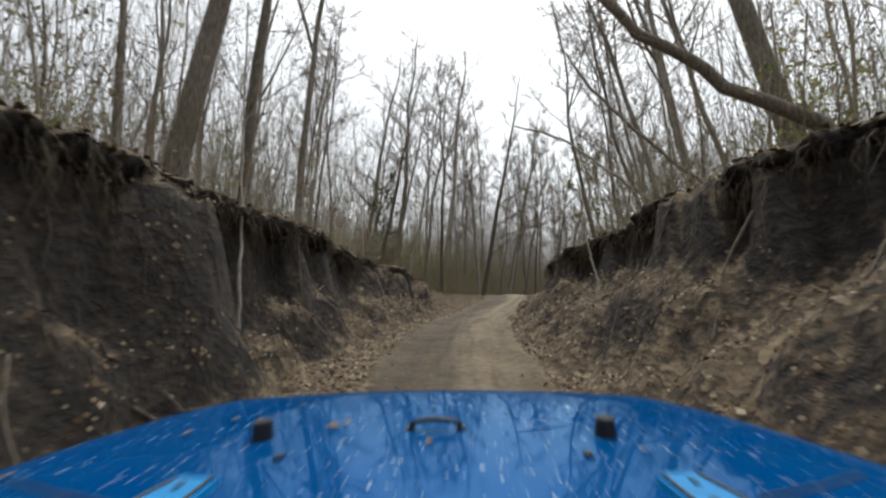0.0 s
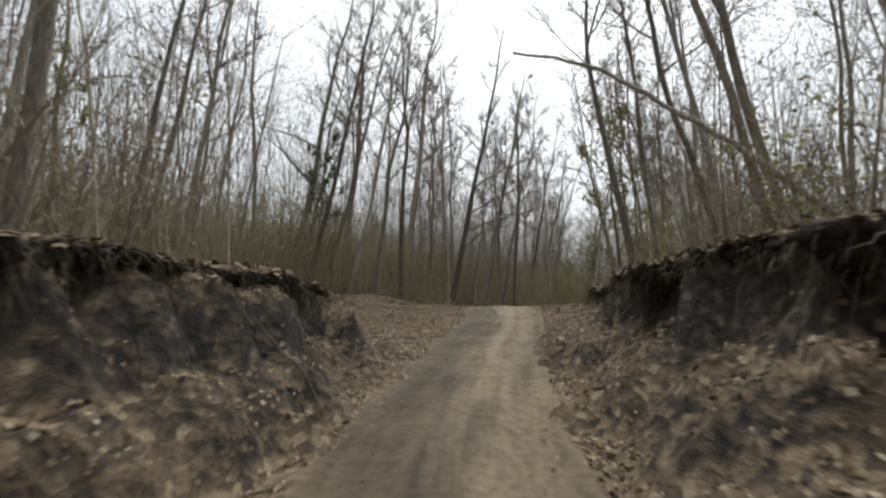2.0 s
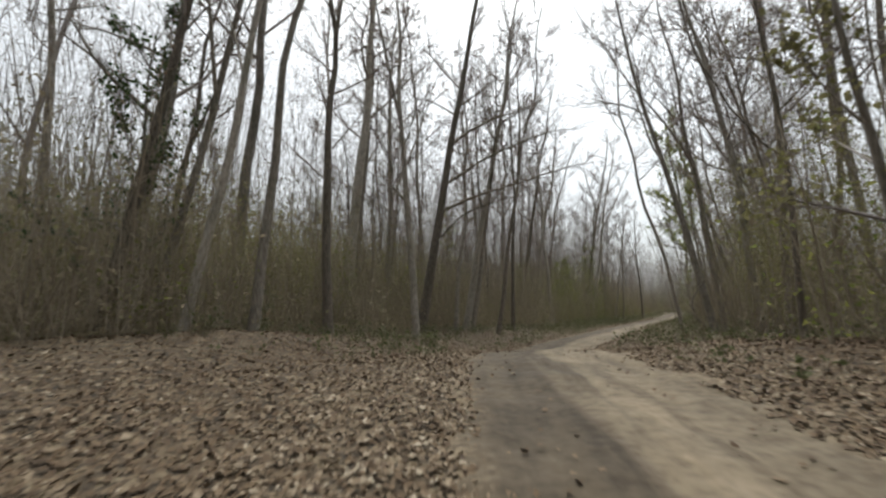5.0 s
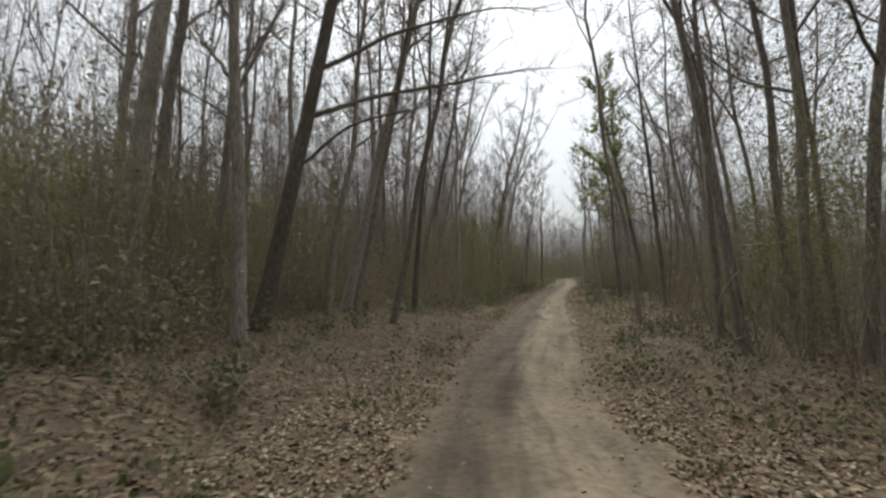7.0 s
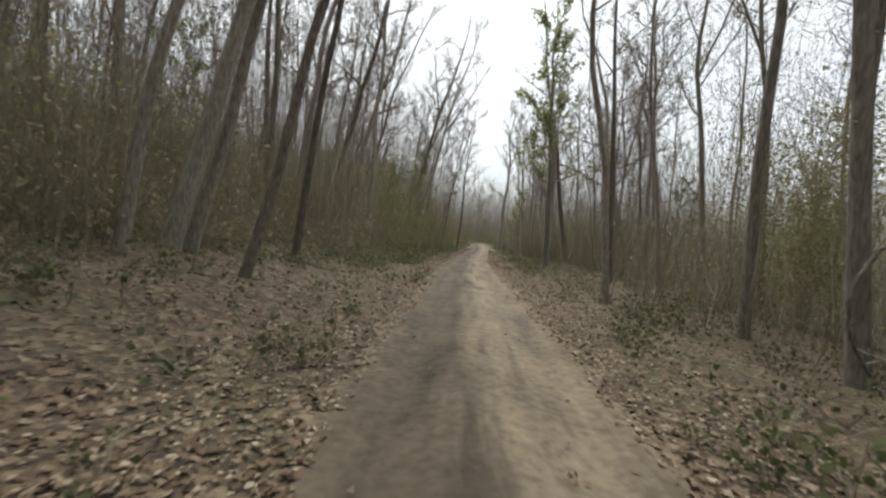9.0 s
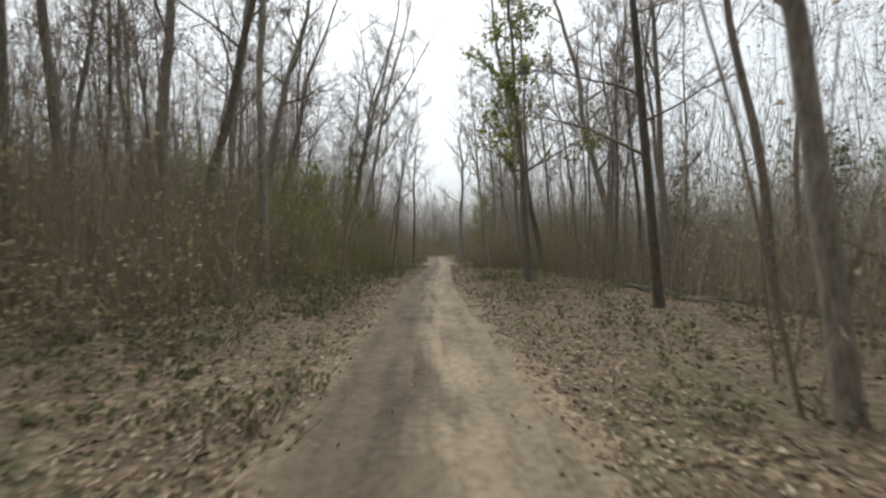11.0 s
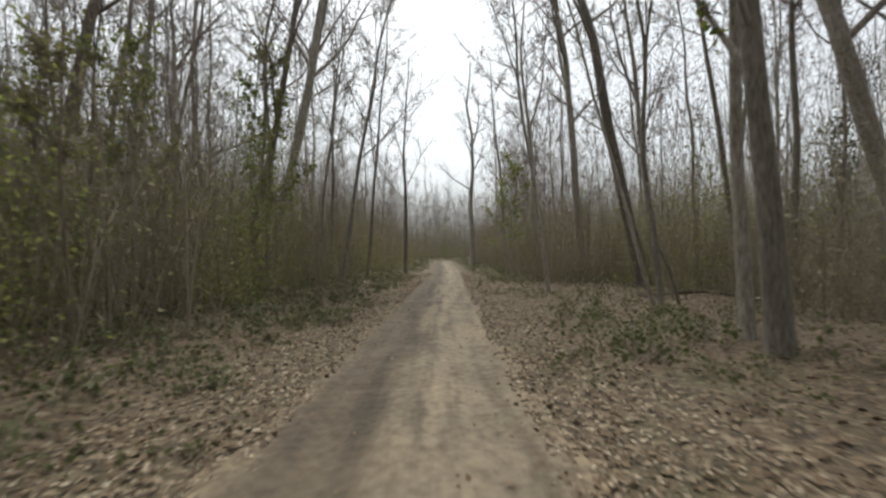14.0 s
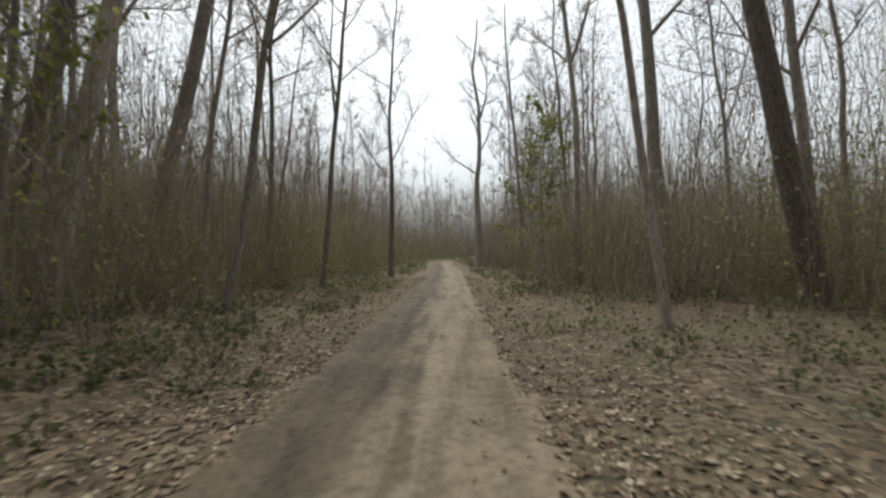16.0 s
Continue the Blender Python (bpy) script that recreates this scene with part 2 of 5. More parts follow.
def paint_material():
    m, n, l, b = material("blue_car_paint", 0.32)
    co = n.new("ShaderNodeTexCoord")
    dust, spots = noisy(n, l, 3.5, 6, co.outputs["Object"]), noisy(n, l, 55, 2, co.outputs["Object"])
    c = mix(n, l, (0.001, 0.058, 0.220), (0.002, 0.076, 0.250), dust.outputs["Fac"])
    c = mix(n, l, c, (0.45, 0.52, 0.56), ramp(n, l, spots.outputs["Fac"], [(0.665, (0, 0, 0)), (0.70, (0.8, 0.8, 0.8))]))
    l.new(c, b.inputs["Base Color"])
    l.new(ramp(n, l, dust.outputs["Fac"], [(0.3, (0.02, 0.02, 0.02)), (0.75, (0.07, 0.07, 0.07))]), b.inputs["Roughness"])
    b.inputs["Coat Weight"].default_value, b.inputs["Coat Roughness"].default_value = 0.0, 0.05
    b.inputs["Specular IOR Level"].default_value = 0.2
    b.inputs["Specular Tint"].default_value = (0.35, 0.85, 1.0, 1)
    b.inputs["Metallic"].default_value = 0.3
    return m


EARTH, DIRT, PAINT = ground_material(), road_material(), paint_material()
RUBBER = plain("black_rubber", (0.018, 0.018, 0.019), 0.75)
TRIM = plain("black_plastic", (0.022, 0.022, 0.024), 0.55)
# the body blue made lighter, standing in for sky reflected off the hinges
SKYLIT_HINGE_BLUE = plain("sky_lightened_hinge_blue", (0.006, 0.19, 0.46), 0.35)
STEEL = plain("grey_steel", (0.30, 0.31, 0.32), 0.35, 1.0)
LAMP_GLASS = plain("lamp_glass", (0.55, 0.57, 0.6), 0.08, 0.3)
SEAT_CLOTH = plain("dark_seat_cloth", (0.03, 0.03, 0.034), 0.9)
ROOT_WOOD = plain("pale_root", (0.150, 0.124, 0.094), 0.9, 0, 0.4, 9)
LOG_WOOD = bark("rotting_log", (0.05, 0.042, 0.032), (0.17, 0.145, 0.11), stretch=1.0)
WATER, _n, _l, _b = material("still_water", 0.06)
_b.inputs["Base Color"].default_value = (0.045, 0.045, 0.035, 1)
_b.inputs["Specular IOR Level"].default_value = 0.5
_w = noisy(_n, _l, 2.5, 3)
bump(_n, _l, _b, _w.outputs["Fac"], 0.12, 0.02)


# ---- mesh tools ----
class Bag:
    """Gathers tubes and small sheets into one mesh."""

    def __init__(self):
        self.v, self.q, self.count = [], [], 0

    def add(self, v, q):
        self.v.append(v)
        self.q.append(q + self.count)
        self.count += len(v)

    def tube(self, p, r, sides=5):
        p = np.asarray(p, float)
        r = np.broadcast_to(np.asarray(r, float), (len(p),))
        t = np.gradient(p, axis=0)
        t /= np.linalg.norm(t, axis=1)[:, None] + 1e-9
        ref = np.eye(3)[np.abs(t).max(0).argmin()]
        u = np.cross(t, ref)
        u /= np.linalg.norm(u, axis=1)[:, None]
        w = np.cross(t, u)
        a = np.arange(sides) * 2 * math.pi / sides
        v = p[:, None] + r[:, None, None] * (np.cos(a)[None, :, None] * u[:, None] + np.sin(a)[None, :, None] * w[:, None])
        i = np.arange(len(p) - 1)[:, None] * sides
        j = np.arange(sides)[None]
        k = (j + 1) % sides
        q = np.stack([i + j, i + k, i + k + sides, i + j + sides], -1).reshape(-1, 4)
        self.add(v.reshape(-1, 3), q)

    def sliver(self, p, r, side):
        """A hair-thin twig, too fine to show its roundness."""
        p = np.asarray(p, float)
        w = np.cross(p[-1] - p[0], side)
        w = w / (np.linalg.norm(w) + 1e-9) * np.asarray(r, float)[:, None]
        n = len(p)
        i = np.arange(n - 1)
        self.add(np.concatenate([p - w, p + w]), np.stack([i, i + 1, i + 1 + n, i + n], 1))

    def slivers(self, p, r, side):
        """Many of them at once: lines (n, k, 3), one set of widths, and (n, 3) sides."""
        n, k, _ = p.shape
        w = np.cross(p[:, -1] - p[:, 0], side)
        w = (w / (np.linalg.norm(w, axis=1)[:, None] + 1e-9))[:, None] * np.asarray(r, float)[None, :, None]
        i = np.arange(k - 1)
        q = np.stack([i, i + 1, i + 1 + k, i + k], 1)[None] + (np.arange(n) * 2 * k)[:, None, None]
        self.add(np.concatenate([p - w, p + w], 1).reshape(-1, 3), q.reshape(-1, 4))

    def leaf(self, at, along, across, fold):
        """A leaf bent along its rib."""
        tip = at + along
        lift = np.cross(along, across)
        lift = lift / (np.linalg.norm(lift) + 1e-9) * fold
        m = at + 0.45 * along
        self.add(np.array([at, m - across + lift, tip, m + across + lift]), np.array([[0, 1, 2, 3]]))

    def blades(self, at, along, across, fold):
        """Many leaves at once: arrays of (n, 3)."""
        lift = np.cross(along, across)
        lift *= (fold / (np.linalg.norm(lift, axis=1) + 1e-9))[:, None]
        m = at + 0.45 * along
        v = np.stack([at, m - across + lift, at + along, m + across + lift], 1).reshape(-1, 3)
        self.add(v, np.arange(len(at) * 4).reshape(-1, 4))

    def spread(self, other, x, y, z, turn, size, tall=None):
        """Copies of another bag's content, joined."""
        v, q = np.vstack(other.v), np.vstack(other.q)
        tall = size if tall is None else tall
        c, s = np.cos(turn), np.sin(turn)
        out = np.empty((len(x), len(v), 3))
        out[..., 0] = (c[:, None] * v[:, 0] - s[:, None] * v[:, 1]) * size[:, None] + x[:, None]
        out[..., 1] = (s[:, None] * v[:, 0] + c[:, None] * v[:, 1]) * size[:, None] + y[:, None]
        out[..., 2] = v[:, 2] * tall[:, None] + z[:, None]
        qq = q[None] + np.arange(len(x))[:, None, None] * len(v)
        self.add(out.reshape(-1, 3), qq.reshape(-1, 4))

    def mesh(self, name, mat, soft=True):
        v, q = np.vstack(self.v), np.vstack(self.q)
        me = bpy.data.meshes.new(name)
        me.vertices.add(len(v))
        me.vertices.foreach_set("co", v.astype(np.float32).ravel())
        me.loops.add(len(q) * 4)
        me.loops.foreach_set("vertex_index", q.astype(np.int32).ravel())
        me.polygons.add(len(q))
        me.polygons.foreach_set("loop_start", (np.arange(len(q)) * 4).astype(np.int32))
        me.update(calc_edges=True)
        me.validate()
        if soft:
            me.shade_smooth()
        me.materials.append(mat)
        return me


def shards(name, v, mat):
    """Loose three-cornered pieces, given by their corners in turn."""
    n = len(v) // 3
    me = bpy.data.meshes.new(name)
    me.vertices.add(n * 3)
    me.vertices.foreach_set("co", v.astype(np.float32).ravel())
    me.loops.add(n * 3)
    me.loops.foreach_set("vertex_index", np.arange(n * 3, dtype=np.int32))
    me.polygons.add(n)
    me.polygons.foreach_set("loop_start", (np.arange(n) * 3).astype(np.int32))
    me.update(calc_edges=True)
    me.materials.append(mat)
    return me


def under(name, me, parent, label=""):
    ob = new(name, me)
    ob.parent = parent
    return tagged(ob, label)


def part(name, bm, mat, parent, label=""):
    """One bmesh as one mesh object under a thing or a part."""
    me = bpy.data.meshes.new(name)
    bm.to_mesh(me)
    bm.free()
    me.materials.append(mat)
    ob = new(name, me)
    if parent is not None:
        ob.parent = parent
    return tagged(ob, label)


# ---- the lie of the land ----
ROAD = [(-1.3, -24, -3.3), (-0.9, -8, -1.75), (-0.65, 0.9, -0.66), (-0.36, 5.1, 0.0), (-0.08, 9.2, 0.53), (0.5, 13.4, 0.92),
        (1.75, 18.0, 1.37), (3.3, 22.4, 2.04), (4.05, 25.5, 2.42), (4.9, 28.8, 2.56), (6.0, 31.4, 2.42), (7.35, 33.9, 2.24),
        (8.75, 36.1, 2.2), (12.4, 40.8, 2.2), (16.35, 45.8, 2.2), (19.95, 50.3, 2.2), (23.0, 54.0, 2.2), (26.0, 57.65, 2.2),
        (29.2, 61.4, 2.2), (33.2, 65.9, 2.22), (38.2, 71.6, 2.25), (43.6, 77.6, 2.29), (49.9, 84.8, 2.35), (57.9, 94.2, 2.45),
        (66, 104, 2.6), (75, 114, 2.8), (92, 124, 2.9)]


def spline(points, per=14):
    """A smooth line through the points."""
    p = np.array(points, float)
    p = np.vstack([2 * p[0] - p[1], p, 2 * p[-1] - p[-2]])
    u = np.linspace(0, 1, per, endpoint=False)[:, None]
    out = []
    for a, b, c, e in zip(p, p[1:], p[2:], p[3:]):
        out.append(0.5 * (2 * b + (c - a) * u + (2 * a - 5 * b + 4 * c - e) * u ** 2 + (3 * b - a - 3 * c + e) * u ** 3))
    return np.vstack(out + [p[-2:-1]])


LINE = spline(ROAD)
WAY = np.gradient(LINE[:, :2], axis=0)
WAY /= np.linalg.norm(WAY, axis=1)[:, None]


def smooth(v, a, b):
    u = np.clip((v - a) / (b - a), 0, 1)
    return u * u * (3 - 2 * u)


WAVES = np.random.RandomState(5).uniform(-1, 1, (4, 9, 3))


def rough(x, y, size, kind=0):
    """Soft uneven relief, about -1 to 1, with bumps of that size in metres."""
    total = 0
    for a, b, c in WAVES[kind]:
        f = 2 * math.pi / size * (0.6 + abs(c))
        n = math.hypot(a, b) + 0.01
        total = total + np.sin((a / n * x + b / n * y) * f + 9 * c + 3 * a)
    return total / 5


def beside(x, y):
    """Nearest stretch of the road: its height, the distance to its right (left is negative), and its number."""
    x, y = np.asarray(x, float).ravel(), np.asarray(y, float).ravel()
    near = np.empty(len(x), int)
    for i in range(0, len(x), 20000):
        q = (x[i:i + 20000, None] - LINE[:, 0]) ** 2 + (y[i:i + 20000, None] - LINE[:, 1]) ** 2
        near[i:i + 20000] = q.argmin(1)
    off = np.stack([x - LINE[near, 0], y - LINE[near, 1]], 1)
    along = (off * WAY[near]).sum(1)
    d = off[:, 0] * WAY[near, 1] - off[:, 1] * WAY[near, 0]
    far = np.hypot(off[:, 0], off[:, 1])
    d = np.where(np.abs(along) > 1.5, np.sign(d) * far, d)
    nxt = np.clip(near + np.sign(along).astype(int), 0, len(LINE) - 1)
    step = np.hypot(*(LINE[nxt, :2] - LINE[near, :2]).T) + 1e-6
    z = LINE[near, 2] + (LINE[nxt, 2] - LINE[near, 2]) * np.clip(np.abs(along) / step, 0, 1)
    return z, d, LINE[near, 1], near


def land(x, y):
    """Height of the ground: a track cut into a plateau, then a woodland road that the land falls away from on its right."""
    shape = np.shape(x)
    x, y = np.asarray(x, float).ravel(), np.asarray(y, float).ravel()
    z, d, ry, _ = beside(x, y)
    a = np.abs(d)
    wob = 0.34 * rough(x, y, 3.1, 1) + 0.27 * rough(x, y, 1.1, 2) + 0.17 * rough(x, y, 0.55, 3)
    # left bank: steep, earthen
    top_l = np.interp(ry, [-24, 3, 12, 16.5, 18.2, 19.6, 22], [4.6, 4.2, 3.3, 3.0, 3.6, 8, 26])
    foot_l = np.maximum(1.5, top_l - 1.7 - 0.55 * np.maximum(top_l - 4.6, 0))
    u = np.clip((a + wob - foot_l) / (top_l - foot_l), 0, 1)
    left = np.interp(u, [0, 0.3, 0.55, 0.68, 1], [0, 0.28, 0.45, 0.84, 1])
    # right bank: leafy slope under a bare lip
    top_r = np.interp(ry, [-24, 5, 12, 18.5, 20, 23, 27], [4.6, 4.2, 3.6, 2.9, 3.0, 4.2, 9])
    foot_r = np.maximum(1.35, top_r - 2.7 - 0.5 * np.maximum(top_r - 4.6, 0))
    v = np.clip((a + wob - foot_r) / (top_r - foot_r), 0, 1)
    right = np.interp(v, [0, 0.66, 0.76, 0.86, 1], [0, 0.5, 0.62, 0.93, 1])
    plateau = np.where(d < 0, np.interp(ry, [0, 8, 16, 22], [2.75, 2.85, 2.72, 2.22]), np.interp(ry, [0, 8, 18, 26], [2.85, 2.95, 2.95, 2.5]))
    plateau = plateau + 0.10 * rough(x, y, 2.2, 3) + 0.25 * rough(x, y, 14, 0) * smooth(a, 6, 12)
    cut = z + np.maximum(plateau - z, 0) * np.where(d < 0, left, right)
    # the woodland road: low bank on its left, gentle fall to water on its right
    wood = z + np.where(d < 0, 0.55 * smooth(a, 2.2, 7.5), 0.12 * smooth(a, 1.8, 4) - 1.95 * smooth(a, np.interp(ry, [44, 56], [7.5, 9]), np.interp(ry, [44, 56], [16, 21])) + 3.2 * smooth(a, 52, 85))
    wood = wood + 0.14 * rough(x, y, 5, 3) * smooth(a, 2, 5) + 0.05 * rough(x, y, 1.3, 2) * smooth(a, 1.6, 3)
    k = smooth(ry, 22, 28)
    h = cut * (1 - k) + wood * k
    away = smooth(np.hypot(x - 25, y - 45), 120, 190)
    return (h * (1 - away) + 3.0 * away).reshape(shape)


# ---- ground, road, water ----
def steps(marks):
    """Grid lines: from each mark to the next by that spacing."""
    out = []
    for (a, s), (b, _) in zip(marks, marks[1:]):
        out.extend(np.arange(a, b - s * 0.5, s))
    return np.array(out + [marks[-1][0]])


def far_lines(inner, reach=2500, growth=1.45):
    lo, hi, s = [], [], 2.5
    a, b = inner[0], inner[-1]
    while b < reach:
        s *= growth
        a, b = a - s, b + s
        lo.insert(0, a)
        hi.append(b)
    return np.concatenate([lo, inner, hi])


def sheet(name, X, Y, Z, mat):
    ny, nx = X.shape
    bag = Bag()
    i = np.arange(ny - 1)[:, None] * nx + np.arange(nx - 1)[None]
    bag.add(np.stack([X, Y, Z], -1).reshape(-1, 3), np.stack([i, i + 1, i + nx + 1, i + nx], -1).reshape(-1, 4))
    return new(name, bag.mesh(name, mat))


gx = far_lines(steps([(-60, 2.5), (-16, 0.6), (-7, 0.17), (8.5, 0.4), (50, 0.8), (75, 2.5), (110, 2.5)]))
gy = far_lines(steps([(-40, 2.5), (-12, 0.6), (-3, 0.25), (28, 0.42), (78, 0.8), (112, 2.5), (150, 2.5)]))
GX, GY = np.meshgrid(gx, gy)
GZ = land(GX, GY)
_z, gd, gry, _ = beside(GX, GY)
gd = gd.reshape(GX.shape)
GZ = GZ - 0.05 * (1 - smooth(np.abs(gd), 0.9, 1.35)) + 0.035 * rough(GX, GY, 0.55, 1) * smooth(np.abs(gd), 1.4, 2.0) * (1 - smooth(GY, 24, 28))
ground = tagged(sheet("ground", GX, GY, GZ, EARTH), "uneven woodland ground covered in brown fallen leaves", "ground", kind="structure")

# the road: a strip with ruts, whose ragged edges sink under the leaves
lane = spline(ROAD, 60)
away = np.gradient(lane[:, :2], axis=0)
away /= np.linalg.norm(away, axis=1)[:, None]
length = np.concatenate([[0], np.cumsum(np.hypot(*np.diff(lane[:, :2], axis=0).T))])
across = np.linspace(-1, 1, 25)
ragged = np.interp(lane[:, 1], [12, 19, 32, 44, 56, 64, 70], [1.30, 1.6, 1.62, 1.75, 1.72, 1.55, 1.45]) + 0.22 * rough(length * 1.0, length * 0.4, 2.3, 1) + 0.16 * rough(length, length, 0.6, 2)
U = across[None] * ragged[:, None]
RX = lane[:, 0:1] + away[:, 1:2] * U
RY = lane[:, 1:2] - away[:, 0:1] * U
rut = -0.035 * np.exp(-((np.abs(U) - 0.78) / 0.24) ** 2) + 0.02 * np.exp(-(U / 0.35) ** 2)
RZ = lane[:, 2:3] + rut + 0.012 * rough(RX, RY, 0.6, 1) + 0.02 * rough(RX, RY, 1.7, 2) - 0.075 * smooth(np.abs(across), 0.82, 1.0)[None] + 0.02
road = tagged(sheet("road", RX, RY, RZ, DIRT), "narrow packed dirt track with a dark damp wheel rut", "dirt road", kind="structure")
uv = road.data.uv_layers.new(name="lane")
loops = np.empty(len(road.data.loops), np.int32)
road.data.loops.foreach_get("vertex_index", loops)
flat = np.stack([U, np.broadcast_to(length[:, None], U.shape)], -1).reshape(-1, 2)
uv.data.foreach_set("uv", flat[loops].astype(np.float32).ravel())

wx, wy = np.meshgrid(np.linspace(20, 130, 30), np.linspace(-60, 70, 30))
water = tagged(sheet("water", wx, wy, np.full(wx.shape, 0.72), WATER), "still pale river water beyond the trees", "river", kind="structure")


def bank_lip(name, label, side, lo, hi, tops, seed):
    """The root-bound crust of the plateau, which juts out over the hollowed face of a bank."""
    ys = np.arange(lo, hi, 0.07)
    i = np.array([int(np.argmin(np.abs(LINE[:, 1] - y))) for y in ys])
    px, py = np.interp(ys, LINE[:, 1], LINE[:, 0]), ys
    wx, wy = WAY[i, 0], WAY[i, 1]
    top = np.interp(ys, tops[0], tops[1])
    wob = 0.34 * rough(px + wy * side * top, py - wx * side * top, 3.1, 1)
    edge = top - wob
    fade = smooth(ys, lo, lo + 1.2) * (1 - smooth(ys, hi - 1.0, hi))
    patchy = smooth(rough(ys * 0.9 + seed, ys * 0.4, 3.4, 0), -0.35, 0.35)
    jut = (0.10 + 0.16 * rough(ys, ys * 0.3 + seed, 1.9, 1) + 0.15 * rough(ys, ys + seed, 0.7, 2) + 0.10 * rough(ys, ys - seed, 0.33, 3)) * fade
    road_z = np.interp(ys, LINE[:, 1], LINE[:, 2])
    high = land(px + wy * side * (edge + 0.5), py - wx * side * (edge + 0.5))
    deep = np.clip((high - road_z) / 2.4, 0.15, 1.0) * fade * (0.35 + 0.65 * patchy)
    rows = []
    for k, (off, drop, rag) in enumerate(((0.7, -0.12, 0.0), (0.3, 0.02, 0.03), (-0.12, 0.03, 0.06), (-0.42, 0.0, 0.08), (-0.58, -0.05, 0.10), (-0.66, -0.14, 0.13),
                                          (-0.62, -0.25, 0.13), (-0.50, -0.36, 0.11), (-0.3, -0.42, 0.07), (0.0, -0.45, 0.0))):
        ragged = 0.6 * rough(ys * 1.3 + k * 1.1, ys + k * 0.6, 0.8, 3) + 0.5 * rough(ys * 1.1 + k * 2.3, ys - k, 0.34, 2)
        out = edge + off * (0.3 + 0.7 * deep) - (jut if off < -0.3 else jut * 0.3 if off < 0 else 0) + rag * ragged
        z = high - 0.04 + drop * (deep if drop < 0 else fade) + 0.9 * rag * (0.6 * rough(ys + k * 2.9, ys * 0.7, 0.9, 2) + 0.5 * rough(ys - k * 1.7, ys * 0.9, 0.4, 1))
        rows.append(np.stack([px + wy * side * out, py - wx * side * out, z], 1))
    g = np.array(rows)
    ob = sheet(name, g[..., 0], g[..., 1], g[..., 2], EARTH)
    # rootlets that hang from it, and leaves that lie on it
    r = np.random.RandomState(int(seed))
    hair = Bag()
    for _ in range(2600):
        k, j = r.randint(4, len(ys) - 4), r.choice((4, 5, 5, 6, 6, 7))
        a = g[j, k]
        over = np.array([-side * wy[k], side * wx[k], 0]) * r.uniform(0.0, 0.12)
        long = r.uniform(0.08, 0.55) * (0.3 + deep[k])
        p = np.array([a, a + over + [r.normal(0, 0.03), r.normal(0, 0.03), -0.3 * long], a + over * 1.3 + [r.normal(0, 0.07), r.normal(0, 0.07), -long]])
        hair.sliver(p, np.array([0.007, 0.005, 0.002]) * r.uniform(0.5, 1.5), r.normal(0, 1, 3))
    tagged(new("rootlets", hair.mesh("rootlets", ROOTLET)), "fine dark rootlets hanging from the bank's edge", "roots", kind="stuff")
    n = 2600
    k, j = r.randint(2, len(ys) - 2, n), r.randint(0, 5, n)
    f = r.uniform(0, 1, n)[:, None]
    at = g[j, k] * (1 - f) + g[j + 1, k] * f + np.stack([r.normal(0, 0.03, n), r.normal(0, 0.03, n), r.uniform(0.01, 0.05, n)], 1)
    al = np.stack([r.normal(0, 1, n), r.normal(0, 1, n), r.normal(0, 0.3, n)], 1)
    size = r.uniform(0.05, 0.12, n)
    al *= (size / np.linalg.norm(al, axis=1))[:, None]
    ac = np.cross(al, np.stack([r.normal(0, 0.3, n), r.normal(0, 0.3, n), np.ones(n)], 1)) * r.uniform(0.35, 0.55, n)[:, None]
    cover = Bag()
    cover.blades(at - al / 2, al, ac, size * r.uniform(-0.1, 0.35, n))
    tagged(new("bank_top_leaves", cover.mesh("bank_top_leaves", LITTER_LEAF, False)), "brown leaves lying along the bank's edge", "fallen leaves", kind="stuff")
    return tagged(ob, label, "earth bank", kind="structure")


bank_lip("bank_edge_west", "overhanging root-bound edge of the left earth bank", -1, -3.0, 17.4, ([-24, 3, 12, 16.5, 18.2, 19.6], [4.6, 4.2, 3.3, 3.0, 3.6, 8]), 2.0)
bank_lip("bank_edge_east", "overhanging root-bound edge of the right earth bank", 1, -3.0, 20.5, ([-24, 5, 12, 18.5, 20, 23], [4.6, 4.2, 3.6, 2.9, 3.0, 4.2]), 5.0)


# ---- trees ----
def bend(rng, start, way, size, n, up=0.25, wander=0.12):
    """A branch's line: it sets out one way and curves upwards."""
    p, d, out = np.array(start, float), np.array(way, float), []
    d /= np.linalg.norm(d)
    for _ in range(n):
        out.append(p.copy())
        p = p + d * size / (n - 1)
        d = d + rng.normal(0, wander, 3) + np.array([0, 0, up / n])
        d /= np.linalg.norm(d)
    return np.array(out)


